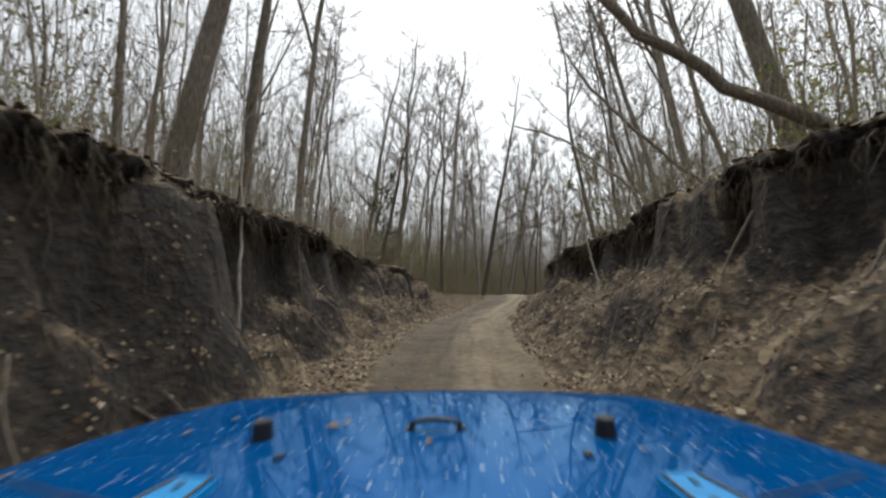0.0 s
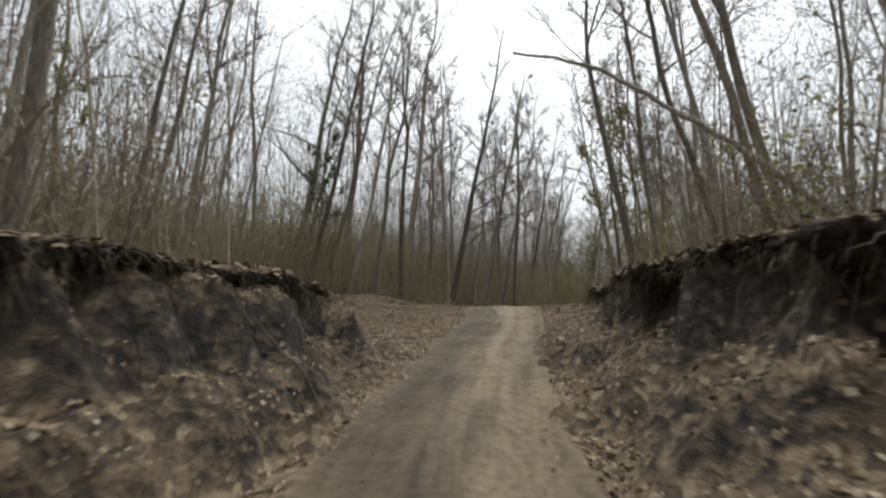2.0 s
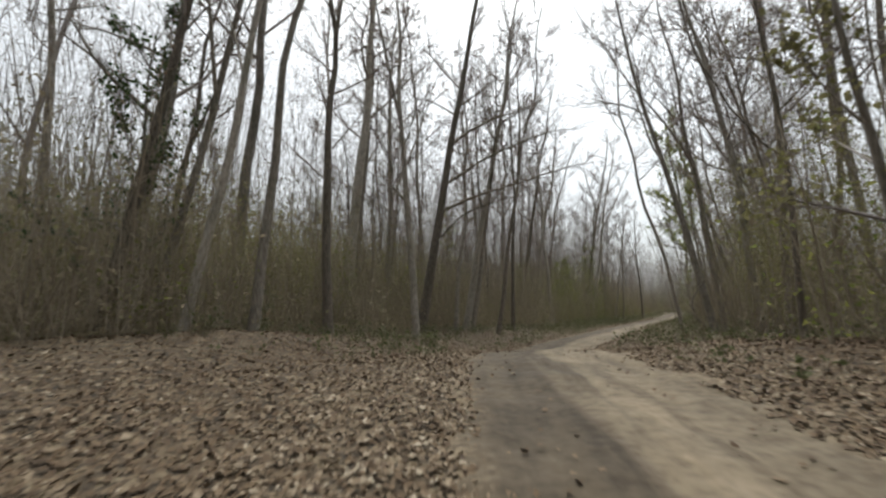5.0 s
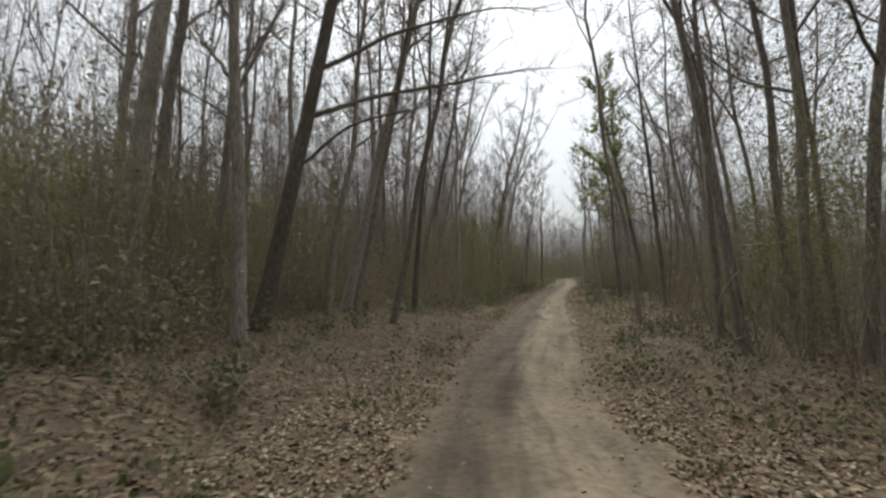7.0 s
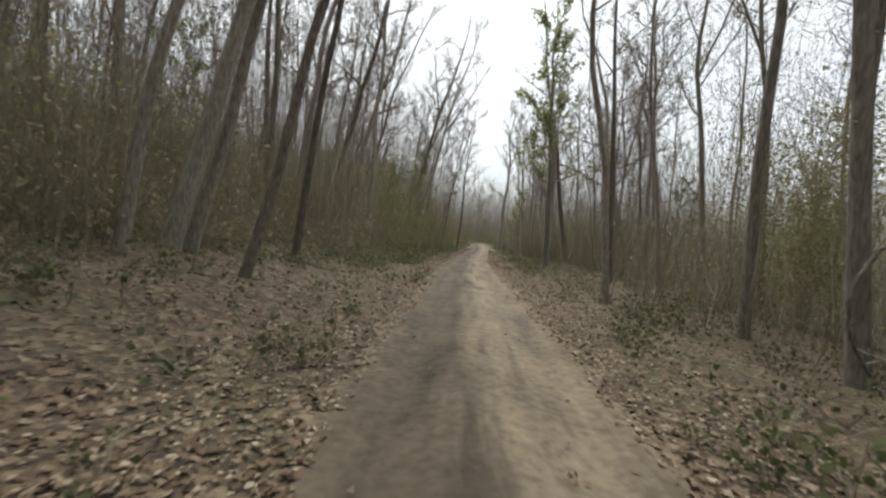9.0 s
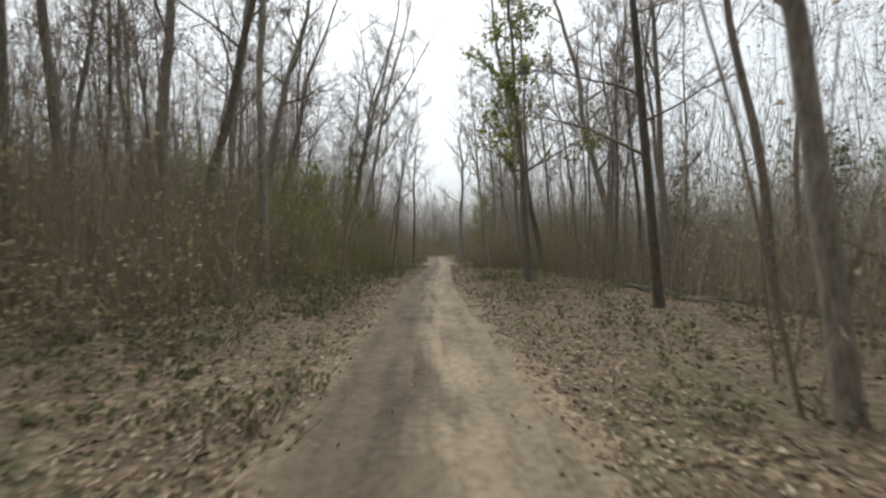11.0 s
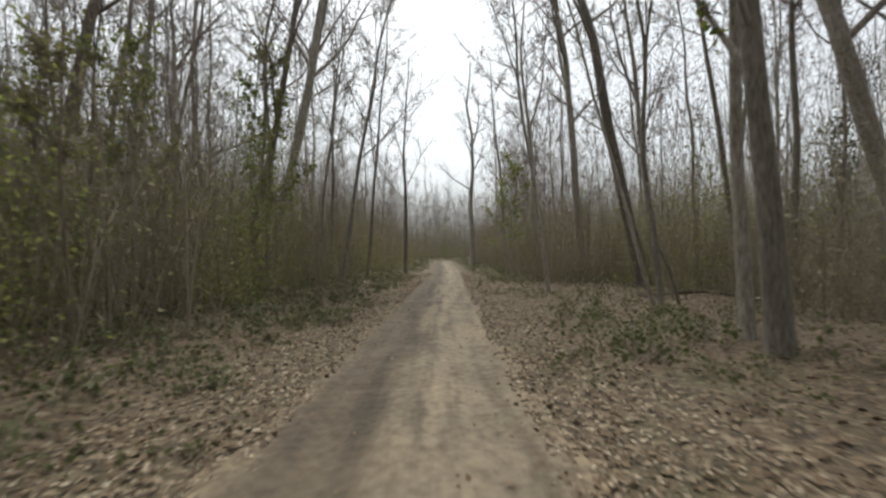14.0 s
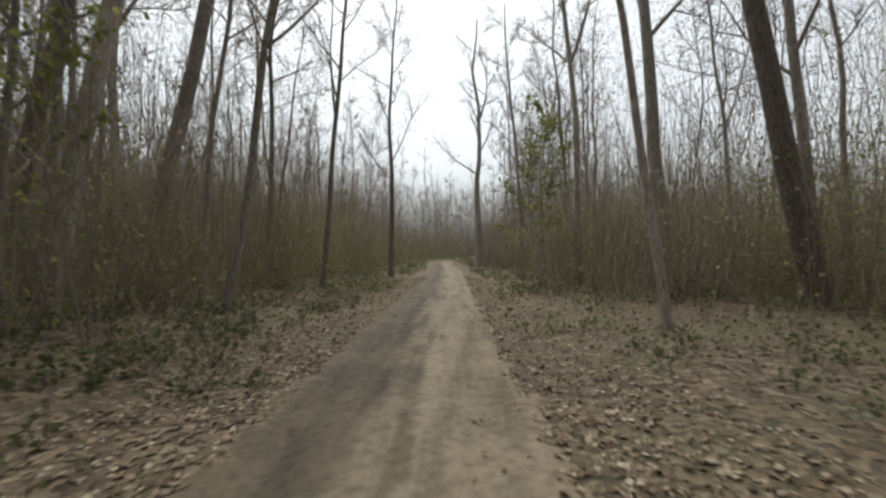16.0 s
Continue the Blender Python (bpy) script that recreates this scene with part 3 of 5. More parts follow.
def twig_spray(rng, bag, leaves, line, count, reach, leafy, leaf_size=0.05):
    """Fine twigs along a branch, each with five finer ones, and the leaves that still hang on them."""
    if count < 1:
        return
    unit = lambda v: v / (np.linalg.norm(v, axis=-1, keepdims=True) + 1e-9)
    f = rng.uniform(0.2, 1.0, count) * (len(line) - 1)
    i = np.minimum(f.astype(int), len(line) - 2)
    step = line[i + 1] - line[i]
    at = line[i] + step * (f - i)[:, None]
    way = unit(unit(step) + rng.normal(0, 0.55, (count, 3)) + [0, 0, 0.25])
    long = reach * rng.uniform(0.4, 1.0, count)[:, None]
    mid = at + way * long / 2
    end = mid + unit(way + rng.normal(0, 0.16, (count, 3)) + [0, 0, 0.13]) * long / 2
    bag.slivers(np.stack([at, mid, end], 1), [0.012, 0.009, 0.004], rng.normal(0, 1, (count, 3)))
    # the finer ones
    n = count * 5
    k = np.repeat(np.arange(count), 5)
    upper = rng.uniform(0, 1, n) < 0.5
    a, b = np.where(upper[:, None], mid[k], at[k]), np.where(upper[:, None], end[k], mid[k])
    start = a + (b - a) * rng.uniform(0, 1, (n, 1))
    size = long[k] * rng.uniform(0.25, 0.6, (n, 1))
    tip = start + unit(unit(b - a) + rng.normal(0, 0.65, (n, 3)) + [0, 0, 0.1]) * size
    bag.slivers(np.stack([start, tip], 1), [0.0065, 0.003], rng.normal(0, 1, (n, 3)))
    hang = np.repeat(np.arange(n), rng.poisson(leafy, n))
    if len(hang):
        m = len(hang)
        e = start[hang] + (tip - start)[hang] * rng.uniform(0, 1, (m, 1)) + rng.normal(0, 0.04, (m, 3))
        g = unit(rng.normal(0, 1, (m, 3)) + [0, 0, -0.5]) * (leaf_size * rng.uniform(0.8, 1.7, (m, 1)))
        h = unit(np.cross(g, rng.normal(0, 1, (m, 3)))) * 0.42 * np.linalg.norm(g, axis=1)[:, None]
        leaves.blades(e, g, h, np.full(m, 0.01))


def grow(seed, height, radius, lean=(0, 0), limbs=9, low=0.42, spread=0.17, leafy=0.25, sprays=13, fork=None, sway=0.2, leaf_size=0.05, big=4, leader=False):
    """A leaf-bare tree: trunk, its main limbs, the finer wood, and the leaves that still hang."""
    rng = np.random.RandomState(seed)
    n = 15
    f = np.linspace(0, 1, n)
    z = f * (height + 0.4) - 0.4
    ph = rng.uniform(0, 6.3, 4)
    x = lean[0] * z + sway * (np.sin(z * 0.45 + ph[0]) - np.sin(ph[0])) * f + 0.5 * sway * np.sin(z * 1.1 + ph[1]) * f
    y = lean[1] * z + sway * (np.sin(z * 0.45 + ph[2]) - np.sin(ph[2])) * f + 0.5 * sway * np.sin(z * 1.1 + ph[3]) * f
    line = np.stack([x, y, z], 1)
    r = radius * (1 - 0.82 * f ** 1.1)
    r[0] *= 1.55
    r[1] = max(r[1], radius * 1.0)
    trunk, twigs, leaves, mains = Bag(), Bag(), Bag(), []
    # a flared foot
    foot = np.vstack([line[:1], line[:1] + [(line[1] - line[0]) * 0.22], line[:1] + [(line[1] - line[0]) * 0.5], line[1:]])
    trunk.tube(foot, np.concatenate([[r[0]], [radius * 1.28], [radius * 1.08], r[1:]]), 10)
    turn = rng.uniform(0, 6.3)
    for i in range(limbs):
        g = low + (0.97 - low) * (i + rng.uniform(0, 0.8)) / limbs
        k = g * (n - 1)
        j = min(int(k), n - 2)
        at = line[j] + (line[j + 1] - line[j]) * (k - j)
        turn += 2.4 + rng.uniform(-0.5, 0.5)
        rise = rng.uniform(0.5, 1.3)
        way = np.array([math.cos(turn), math.sin(turn), rise])
        size = height * spread * rng.uniform(0.7, 1.25) * (1.25 - g)
        limb = bend(rng, at, way, size + 0.6, 7, 0.5, 0.13)
        thick = max(0.02, radius * (1 - 0.82 * g) * rng.uniform(0.4, 0.6))
        if len(mains) < big and i % 2 == 0:
            b = Bag()
            b.tube(limb, thick * np.linspace(1, 0.2, 7), 6)
            mains.append(b)
        else:
            twigs.tube(limb[::2], thick * np.linspace(1, 0.2, 4), 4)
        for _ in range(2):
            w = limb[3] - limb[2]
            w = w / np.linalg.norm(w) + rng.normal(0, 0.5, 3)
            side = bend(rng, limb[rng.randint(2, 5)], w, size * rng.uniform(0.35, 0.6), 5, 0.5, 0.15)
            twigs.tube(side[::2], thick * 0.45 * np.linspace(1, 0.25, 3), 4)
            twig_spray(rng, twigs, leaves, side, sprays // 3, 0.5 + size * 0.22, leafy, leaf_size)
        twig_spray(rng, twigs, leaves, limb, sprays, 0.6 + size * 0.25, leafy, leaf_size)
    if leader:
        # the trunk divides: a second stem rises beside the first
        g = rng.uniform(0.38, 0.6)
        k = g * (n - 1)
        j = min(int(k), n - 2)
        at = line[j] + (line[j + 1] - line[j]) * (k - j)
        turn = rng.uniform(0, 6.3)
        stem = bend(rng, at, (0.42 * math.cos(turn) + lean[0], 0.42 * math.sin(turn) + lean[1], 1.0), height * (1 - g) * 0.9, 9, 0.5, 0.07)
        b = Bag()
        b.tube(stem, radius * (1 - 0.82 * g) * 0.72 * np.linspace(1, 0.16, 9), 7)
        mains.append(b)
        for i in range(5):
            way = np.array([math.cos(turn + 2.4 * i), math.sin(turn + 2.4 * i), rng.uniform(0.5, 1.2)])
            limb = bend(rng, stem[2 + i], way, height * spread * rng.uniform(0.35, 0.7), 5, 0.5, 0.13)
            twigs.tube(limb[::2], radius * 0.22 * np.linspace(1, 0.2, 3), 4)
            twig_spray(rng, twigs, leaves, limb, sprays // 2, 0.5 + height * spread * 0.15, leafy, leaf_size)
    if fork is not None:
        for g, way, size, thick in fork:
            k = g * (n - 1)
            j = min(int(k), n - 2)
            at = line[j] + (line[j + 1] - line[j]) * (k - j)
            limb = bend(rng, at, way, size, 11, way[2] * -0.9, 0.07)
            b = Bag()
            b.tube(limb, thick * np.linspace(1, 0.16, 11), 7)
            mains.append(b)
            twig_spray(rng, twigs, leaves, limb[3:], 26, 0.4 + size * 0.14, leafy, leaf_size)
    twig_spray(rng, twigs, leaves, line[3:], 16, 1.6, leafy, leaf_size)
    return trunk, mains, twigs, leaves


def plant(seed, x, y, label, group, bark_material, leaf_material=None, **shape):
    trunk, mains, twigs, leaves = grow(seed, **shape)
    top = tagged(new("tree"), label, "tree", group)
    under("trunk", trunk.mesh("trunk", bark_material), top)
    for b in mains:
        under("limb", b.mesh("limb", bark_material), top)
    tagged(under("crown", twigs.mesh("crown", TWIG), top, "fine bare grey-brown crown"), kind="stuff")
    if leaves.v:
        tagged(under("foliage", leaves.mesh("foliage", leaf_material or DEAD_LEAF), top, "sparse clinging leaves"), kind="stuff")
    top.matrix_basis = pose(x, y, float(land(x, y)))
    return top


def stand(rows, seed, label, group):
    """Tall trees of one stretch: x, y, lean to the east and north, radius at breast height."""
    barks = (BARK_GREY, BARK_DARK, BARK_GREY, BARK_PALE)
    for i, (x, y, lx, ly, r) in enumerate(rows):
        rng = random.Random(seed * 100 + i)
        tall = min(26, 13 + r * 42) * rng.uniform(0.9, 1.12)
        plant(seed * 100 + i, x, y, label, group, barks[(seed + i) % 4], height=tall, radius=r, lean=(lx, ly),
              limbs=rng.choice((10, 11, 12)), low=rng.uniform(0.3, 0.5), spread=0.22, leafy=rng.choice((0.2, 0.5, 0.9)), leaf_size=0.065, sway=rng.uniform(0.12, 0.4), leader=rng.random() < 0.6)


STAND_CUT = [
    (-5.35, 11.81, 0.04, -0.00, 0.16),
    (-6.99, 9.70, -0.06, 0.00, 0.09),
    (8.39, 14.21, -0.20, 0.01, 0.13),
    (-5.14, 15.49, 0.07, -0.01, 0.13),
    (15.41, 23.59, -0.18, 0.02, 0.24),
    (11.10, 22.31, -0.18, 0.02, 0.13),
    (-8.92, 19.43, 0.10, -0.01, 0.11),
    (11.14, 16.11, -0.16, 0.02, 0.13),
    (8.93, 24.32, -0.10, 0.01, 0.15),
    (10.99, 26.00, -0.06, 0.01, 0.12),
    (11.08, 21.95, -0.15, 0.02, 0.12),
    (10.80, 19.87, -0.23, 0.03, 0.15),
]
stand(STAND_CUT, 1, "bare tree rising from the top of the earth bank", "trees above the cutting")
STAND_CREST = [
    (-8.15, 23.77, 0.15, -0.02, 0.11),
    (-8.29, 26.83, 0.11, -0.02, 0.14),
    (-8.81, 28.89, 0.08, -0.01, 0.09),
    (-4.67, 33.47, 0.20, -0.07, 0.16),
    (-3.97, 34.41, 0.23, -0.09, 0.13),
    (-2.22, 32.11, 0.19, -0.07, 0.12),
    (-0.93, 32.96, 0.12, -0.04, 0.14),
    (0.57, 36.78, -0.00, 0.00, 0.17),
    (3.98, 40.30, -0.03, 0.00, 0.17),
]
stand(STAND_CREST, 2, "tall bare tree at the edge of the crossing", "trees beyond the crossing")
STAND_BEND = [
    (0.79, 43.95, 0.10, -0.04, 0.30),
    (1.20, 45.40, 0.08, -0.04, 0.23),
    (10.75, 47.19, 0.04, -0.02, 0.12),
    (6.63, 44.55, 0.07, -0.05, 0.13),
    (7.50, 45.89, 0.19, -0.12, 0.21),
    (7.94, 46.20, 0.17, -0.11, 0.16),
    (8.74, 43.90, 0.18, -0.12, 0.12),
    (18.29, 58.22, -0.01, 0.01, 0.17),
    (3.03, 46.63, 0.03, -0.02, 0.18),
    (-6.63, 37.88, 0.15, -0.03, 0.26),
    (-6.52, 39.90, 0.16, -0.04, 0.14),
    (-3.55, 40.28, 0.07, -0.02, 0.27),
    (-0.98, 51.11, 0.03, -0.01, 0.25),
]
stand(STAND_BEND, 3, "leaf-bare tree beside the bend of the track", "trees round the bend")
STAND_TURN = [
    (18.08, 41.68, -0.11, 0.07, 0.11),
    (14.55, 35.62, -0.12, 0.08, 0.13),
    (18.06, 36.33, -0.09, 0.06, 0.13),
    (18.93, 35.77, -0.09, 0.06, 0.10),
    (24.42, 43.55, -0.09, 0.06, 0.11),
    (21.99, 39.16, -0.10, 0.06, 0.10),
    (27.09, 43.01, -0.09, 0.06, 0.14),
    (16.03, 33.99, 0.06, -0.01, 0.14),
    (19.65, 35.21, 0.09, -0.02, 0.14),
    (16.05, 35.03, -0.08, 0.02, 0.13),
    (17.00, 37.83, -0.06, 0.01, 0.12),
]
stand(STAND_TURN, 6, "thin bare tree on the outer side of the bend", "trees round the bend")
STAND_EAST = [
    (34.09, 49.50, -0.06, 0.05, 0.19),
    (37.50, 51.15, -0.06, 0.05, 0.15),
    (41.47, 58.28, -0.00, 0.00, 0.12),
    (41.82, 55.51, -0.18, 0.16, 0.29),
    (40.74, 55.14, 0.01, -0.01, 0.09),
    (37.80, 54.39, -0.05, 0.04, 0.14),
    (39.64, 53.37, -0.07, 0.06, 0.16),
    (47.68, 72.93, -0.04, 0.04, 0.17),
    (46.96, 68.95, -0.06, 0.05, 0.26),
    (44.58, 64.41, -0.15, 0.13, 0.29),
    (46.57, 64.68, -0.07, 0.06, 0.18),
    (37.18, 60.74, -0.23, 0.19, 0.06),
    (36.93, 60.43, -0.06, 0.05, 0.08),
    (44.07, 60.24, -0.12, 0.10, 0.12),
    (38.91, 65.67, -0.08, 0.07, 0.09),
    (56.35, 69.35, -0.07, 0.06, 0.14),
    (57.59, 84.04, -0.06, 0.05, 0.20),
    (56.81, 79.46, -0.05, 0.04, 0.16),
    (61.90, 93.50, 0.01, -0.01, 0.34),
]
stand(STAND_EAST, 4, "bare woodland tree on the river side", "trees on the river side")
STAND_WEST = [
    (16.34, 61.95, 0.16, -0.15, 0.21),
    (18.39, 64.13, 0.06, -0.05, 0.14),
    (15.31, 62.85, 0.05, -0.04, 0.26),
    (21.39, 71.17, 0.17, -0.14, 0.29),
    (22.94, 73.15, 0.19, -0.16, 0.21),
    (29.49, 73.96, 0.15, -0.13, 0.18),
    (30.24, 73.06, 0.15, -0.13, 0.21),
    (30.06, 74.39, 0.07, -0.06, 0.11),
    (38.36, 78.89, 0.07, -0.06, 0.12),
    (32.27, 79.27, 0.17, -0.15, 0.28),
    (33.08, 74.40, 0.06, -0.05, 0.08),
    (33.23, 72.57, 0.14, -0.12, 0.10),
    (46.22, 85.81, 0.01, -0.01, 0.18),
    (36.72, 80.75, 0.05, -0.05, 0.13),
]
stand(STAND_WEST, 5, "tall bare tree deep beside the straight track", "trees on the hill side")
STANDS = (STAND_CUT, STAND_CREST, STAND_BEND, STAND_TURN, STAND_EAST, STAND_WEST)



# ---- the woods between and beyond: a dozen kinds of grown tree, repeated ----
def clear_of(x, y, gap, placed):
    return all((x - a) ** 2 + (y - b) ** 2 > gap * gap for a, b in placed)


KINDS = [("slender leaf-bare young tree with grey bark", BARK_GREY, DEAD_LEAF, dict(height=13, radius=0.07, limbs=8, low=0.35, spread=0.13, leafy=0.2, sprays=8)),
         ("thin dark-barked tree with a few brown leaves", BARK_DARK, DEAD_LEAF, dict(height=11, radius=0.055, limbs=8, low=0.3, spread=0.16, leafy=0.8, sprays=9)),
         ("tall straight bare tree with grey bark", BARK_GREY, DEAD_LEAF, dict(height=20, radius=0.13, limbs=10, low=0.45, spread=0.14, leafy=0.1, sprays=9)),
         ("tall bare woodland tree with mossy bark", BARK_PALE, DEAD_LEAF, dict(height=18, radius=0.11, limbs=10, low=0.4, spread=0.17, leafy=0.15, sprays=9)),
         ("bent thin bare tree leaning to the light", BARK_DARK, DEAD_LEAF, dict(height=12, radius=0.06, limbs=9, low=0.3, spread=0.15, leafy=0.3, sprays=8, lean=(0.22, 0.0), sway=0.35)),
         ("small tree with thinning olive leaves", BARK_GREY, OLIVE_LEAF, dict(height=9, radius=0.05, limbs=10, low=0.2, spread=0.18, leafy=1.4, sprays=9, leaf_size=0.085)),
         ("spreading bare oak with dark crooked limbs", BARK_DARK, DEAD_LEAF, dict(height=15, radius=0.17, limbs=11, low=0.28, spread=0.3, leafy=0.15, sprays=11, sway=0.35)),
         ("small evergreen tree with dull green leaves", BARK_DARK, GREEN_LEAF, dict(height=8, radius=0.06, limbs=12, low=0.15, spread=0.2, leafy=1.6, sprays=10, leaf_size=0.06))]
originals = [plant(900 + i, 0, 0, label, "woodland trees", b, lf, **kw) for i, (label, b, lf, kw) in enumerate(KINDS)]
placed = [(r[0], r[1]) for rows in STANDS for r in rows]
rng = random.Random(77)
WEIGHTS = (30, 26, 15, 14, 14, 7, 4, 3)


def wooded(rng, reach, near):
    """A free place in the woods, off the track, the crossing and the water."""
    while True:
        x, y = rng.uniform(-45, 125), rng.uniform(-20, 165)
        _, d, ry, _ = beside([x], [y])
        a = abs(d[0])
        if a < near or a > reach or (18 < d[0] < 56 and ry[0] > 26) or (-16 < d[0] < 0 and 19 < ry[0] < 27 and y < 31) or (a < 5.8 and ry[0] < 22):
            continue
        return x, y, a


used = [0] * len(KINDS)
while sum(used) < 200:
    x, y, a = wooded(rng, 24, 5.2)
    k = rng.choices(range(len(KINDS)), WEIGHTS)[0]
    if not clear_of(x, y, 1.5, placed) or (a < 8.5 and k in (2, 3, 6)) or (a < 9.5 and k in (5, 7)) or (a < 7.4 and y > 40) or (a < 7 and 27 < y < 31 and x < 1):
        continue
    s = rng.uniform(0.8, 1.25)
    m = pose(x, y, float(land(x, y)), rng.uniform(-4, 4), rng.uniform(-4, 4), rng.uniform(0, 360)) @ Matrix.Diagonal((s, s, s * rng.uniform(0.9, 1.15), 1))
    placed.append((x, y))
    if used[k] == 0:
        originals[k].matrix_basis = m
    else:
        copy_thing(originals[k], m)
    used[k] += 1


for _ in range(50):
    # the wood stands closer on the hill side of the straight
    while True:
        x, y, a = wooded(rng, 21, 7.6)
        if 47 < y < 98 and beside([x], [y])[1][0] < 0 and clear_of(x, y, 1.1, placed):
            break
    k = rng.choices((0, 1, 2, 3, 4), (3, 3, 3, 3, 2))[0]
    s = rng.uniform(0.85, 1.25)
    placed.append((x, y))
    copy_thing(originals[k], pose(x, y, float(land(x, y)), rng.uniform(-5, 5), rng.uniform(-5, 5), rng.uniform(0, 360)) @ Matrix.Diagonal((s, s, s, 1)))


for _ in range(36):
    # and closes in on the river side farther on
    while True:
        x, y, a = wooded(rng, 18, 5.6)
        if 74 < y < 112 and beside([x], [y])[1][0] > 0 and clear_of(x, y, 1.3, placed):
            break
    k = rng.choices((0, 1, 2, 3, 4), (3, 3, 2, 2, 2))[0]
    s = rng.uniform(0.85, 1.25)
    placed.append((x, y))
    copy_thing(originals[k], pose(x, y, float(land(x, y)), rng.uniform(-5, 5), rng.uniform(-5, 5), rng.uniform(0, 360)) @ Matrix.Diagonal((s, s, s, 1)))


far_spots = []


def background_trees():
    """The many trees behind those, past counting."""
    wood, leaf = Bag(), Bag()
    r = random.Random(31)
    spots = []
    while len(spots) < 260:
        x, y, a = wooded(r, 70, 9)
        if clear_of(x, y, 1.2, placed) and r.random() < (1 if a > 16 else 0.4):
            spots.append((x, y))
    far_spots.extend(spots)
    spots = np.array(spots)
    for k in range(10):
        trunk, mains, twigs, leaves = grow(1200 + k, height=(14, 19, 11, 21, 16, 12, 18, 10, 22, 15)[k], radius=(0.07, 0.13, 0.05, 0.15, 0.09, 0.06, 0.11, 0.05, 0.16, 0.08)[k],
                                           limbs=8, low=0.32, spread=0.17, leafy=0.06, sprays=3, big=0, lean=((k % 3 - 1) * 0.08, (k % 4 - 1.5) * 0.05))
        p = spots[k::10]
        q = np.random.RandomState(k)
        turn, size = q.uniform(0, 6.3, len(p)), q.uniform(0.8, 1.25, len(p))
        for source, bag in ((trunk, wood), (twigs, wood), (leaves, leaf)):
            if source.v:
                bag.spread(source, p[:, 0], p[:, 1], land(p[:, 0], p[:, 1]), turn, size)
    tagged(new("background_trees", wood.mesh("background_trees", TWIG)), "countless bare grey trees deep in the woods", "trees", kind="stuff")
    tagged(new("background_tree_leaves", leaf.mesh("background_tree_leaves", DEAD_LEAF)), "last brown leaves on the background trees", "leaves", kind="stuff")


background_trees()


# ---- far woods, brush, weeds ----
def stems(seed, count, height, spread_out, twigs, leafy, leaf_size=0.05):
    """A bush of arching stems."""
    r = np.random.RandomState(seed)
    wood, leaf = Bag(), Bag()
    for _ in range(count):
        turn = r.uniform(0, 6.3)
        start = np.array([math.cos(turn), math.sin(turn), 0]) * r.uniform(0, 0.18)
        way = np.array([math.cos(turn) * spread_out, math.sin(turn) * spread_out, 1.0]) + r.normal(0, 0.15, 3)
        tall = height * r.uniform(0.55, 1.1)
        line = bend(r, start - [0, 0, 0.1], way, tall, 5, 0.1, 0.1)
        wood.tube(line[::2], 0.005 + 0.004 * tall * np.linspace(1, 0.2, 3), 3)
        for _ in range(twigs):
            f = r.uniform(0.25, 1) * 3.99
            i = int(f)
            at = line[i] + (line[i + 1] - line[i]) * (f - i)
            w = line[i + 1] - line[i]
            w = w / np.linalg.norm(w) + r.normal(0, 0.65, 3)
            t = bend(r, at, w, tall * r.uniform(0.14, 0.34), 3, 0.2, 0.2)
            wood.sliver(t, [0.0065, 0.005, 0.003], r.normal(0, 1, 3))
            for _ in range(r.poisson(leafy)):
                e = t[r.randint(1, 3)] + r.normal(0, 0.05, 3)
                g = r.normal(0, 1, 3)
                g *= leaf_size * r.uniform(0.7, 1.6) / np.linalg.norm(g)
                h = np.cross(g, r.normal(0, 1, 3))
                h *= 0.4 * np.linalg.norm(g) / (np.linalg.norm(h) + 1e-9)
                leaf.leaf(e, g, h, 0.01)
    return wood, leaf


def scatter(seed, count, near, far, left=True, right=True, lo=-12, hi=172, power=1.0, low=False):
    """Places beside the road, between two distances from it, off the open fork and the water."""
    r = np.random.RandomState(seed)
    x, y = r.uniform(-45, 130, count * 16), r.uniform(lo, hi, count * 16)
    z, d, ry, _ = beside(x, y)
    a = np.abs(d)
    keep = (a > near + 0.9 * rough(x, y, 5, 1) + 0.5 * rough(x, y, 2.1, 2)) & (a < far) & (r.uniform(0, 1, len(x)) < np.clip((far - a) / (far - near), 0, 1) ** power)
    keep &= ~((d < 0) & (d > -17) & (ry > 18.5) & (ry < 27.5) & (y < 30.5))
    keep &= ~((d > np.where(ry > 56, 30, 17)) & (d < 54) & (ry > 26) & (ry < 112)) & ~((ry < 21) & (a < 4.4)) & ~((d > 9.5) & (d < 54) & (ry > 27) & (ry < 47))
    keep &= low | ~((d > 5) & (d < 30) & (ry > 30) & (ry < 62) & (r.uniform(0, 1, len(x)) < 0.68))
    keep &= low | ~((d > 0) & (a < 8.5 + 1.2 * rough(x, y, 4, 0)) & (ry > 47) & (ry < 71))
    keep &= low | ~((d < 0) & (a < 7.4 + 1.2 * rough(x, y, 4, 0)) & (ry > 27) & (ry < 46))
    keep &= (d < 0) if not right else (d > 0) if not left else True
    x, y = x[keep][:count], y[keep][:count]
    n = len(x)
    return x, y, land(x, y), r.uniform(0, 6.3, n), r


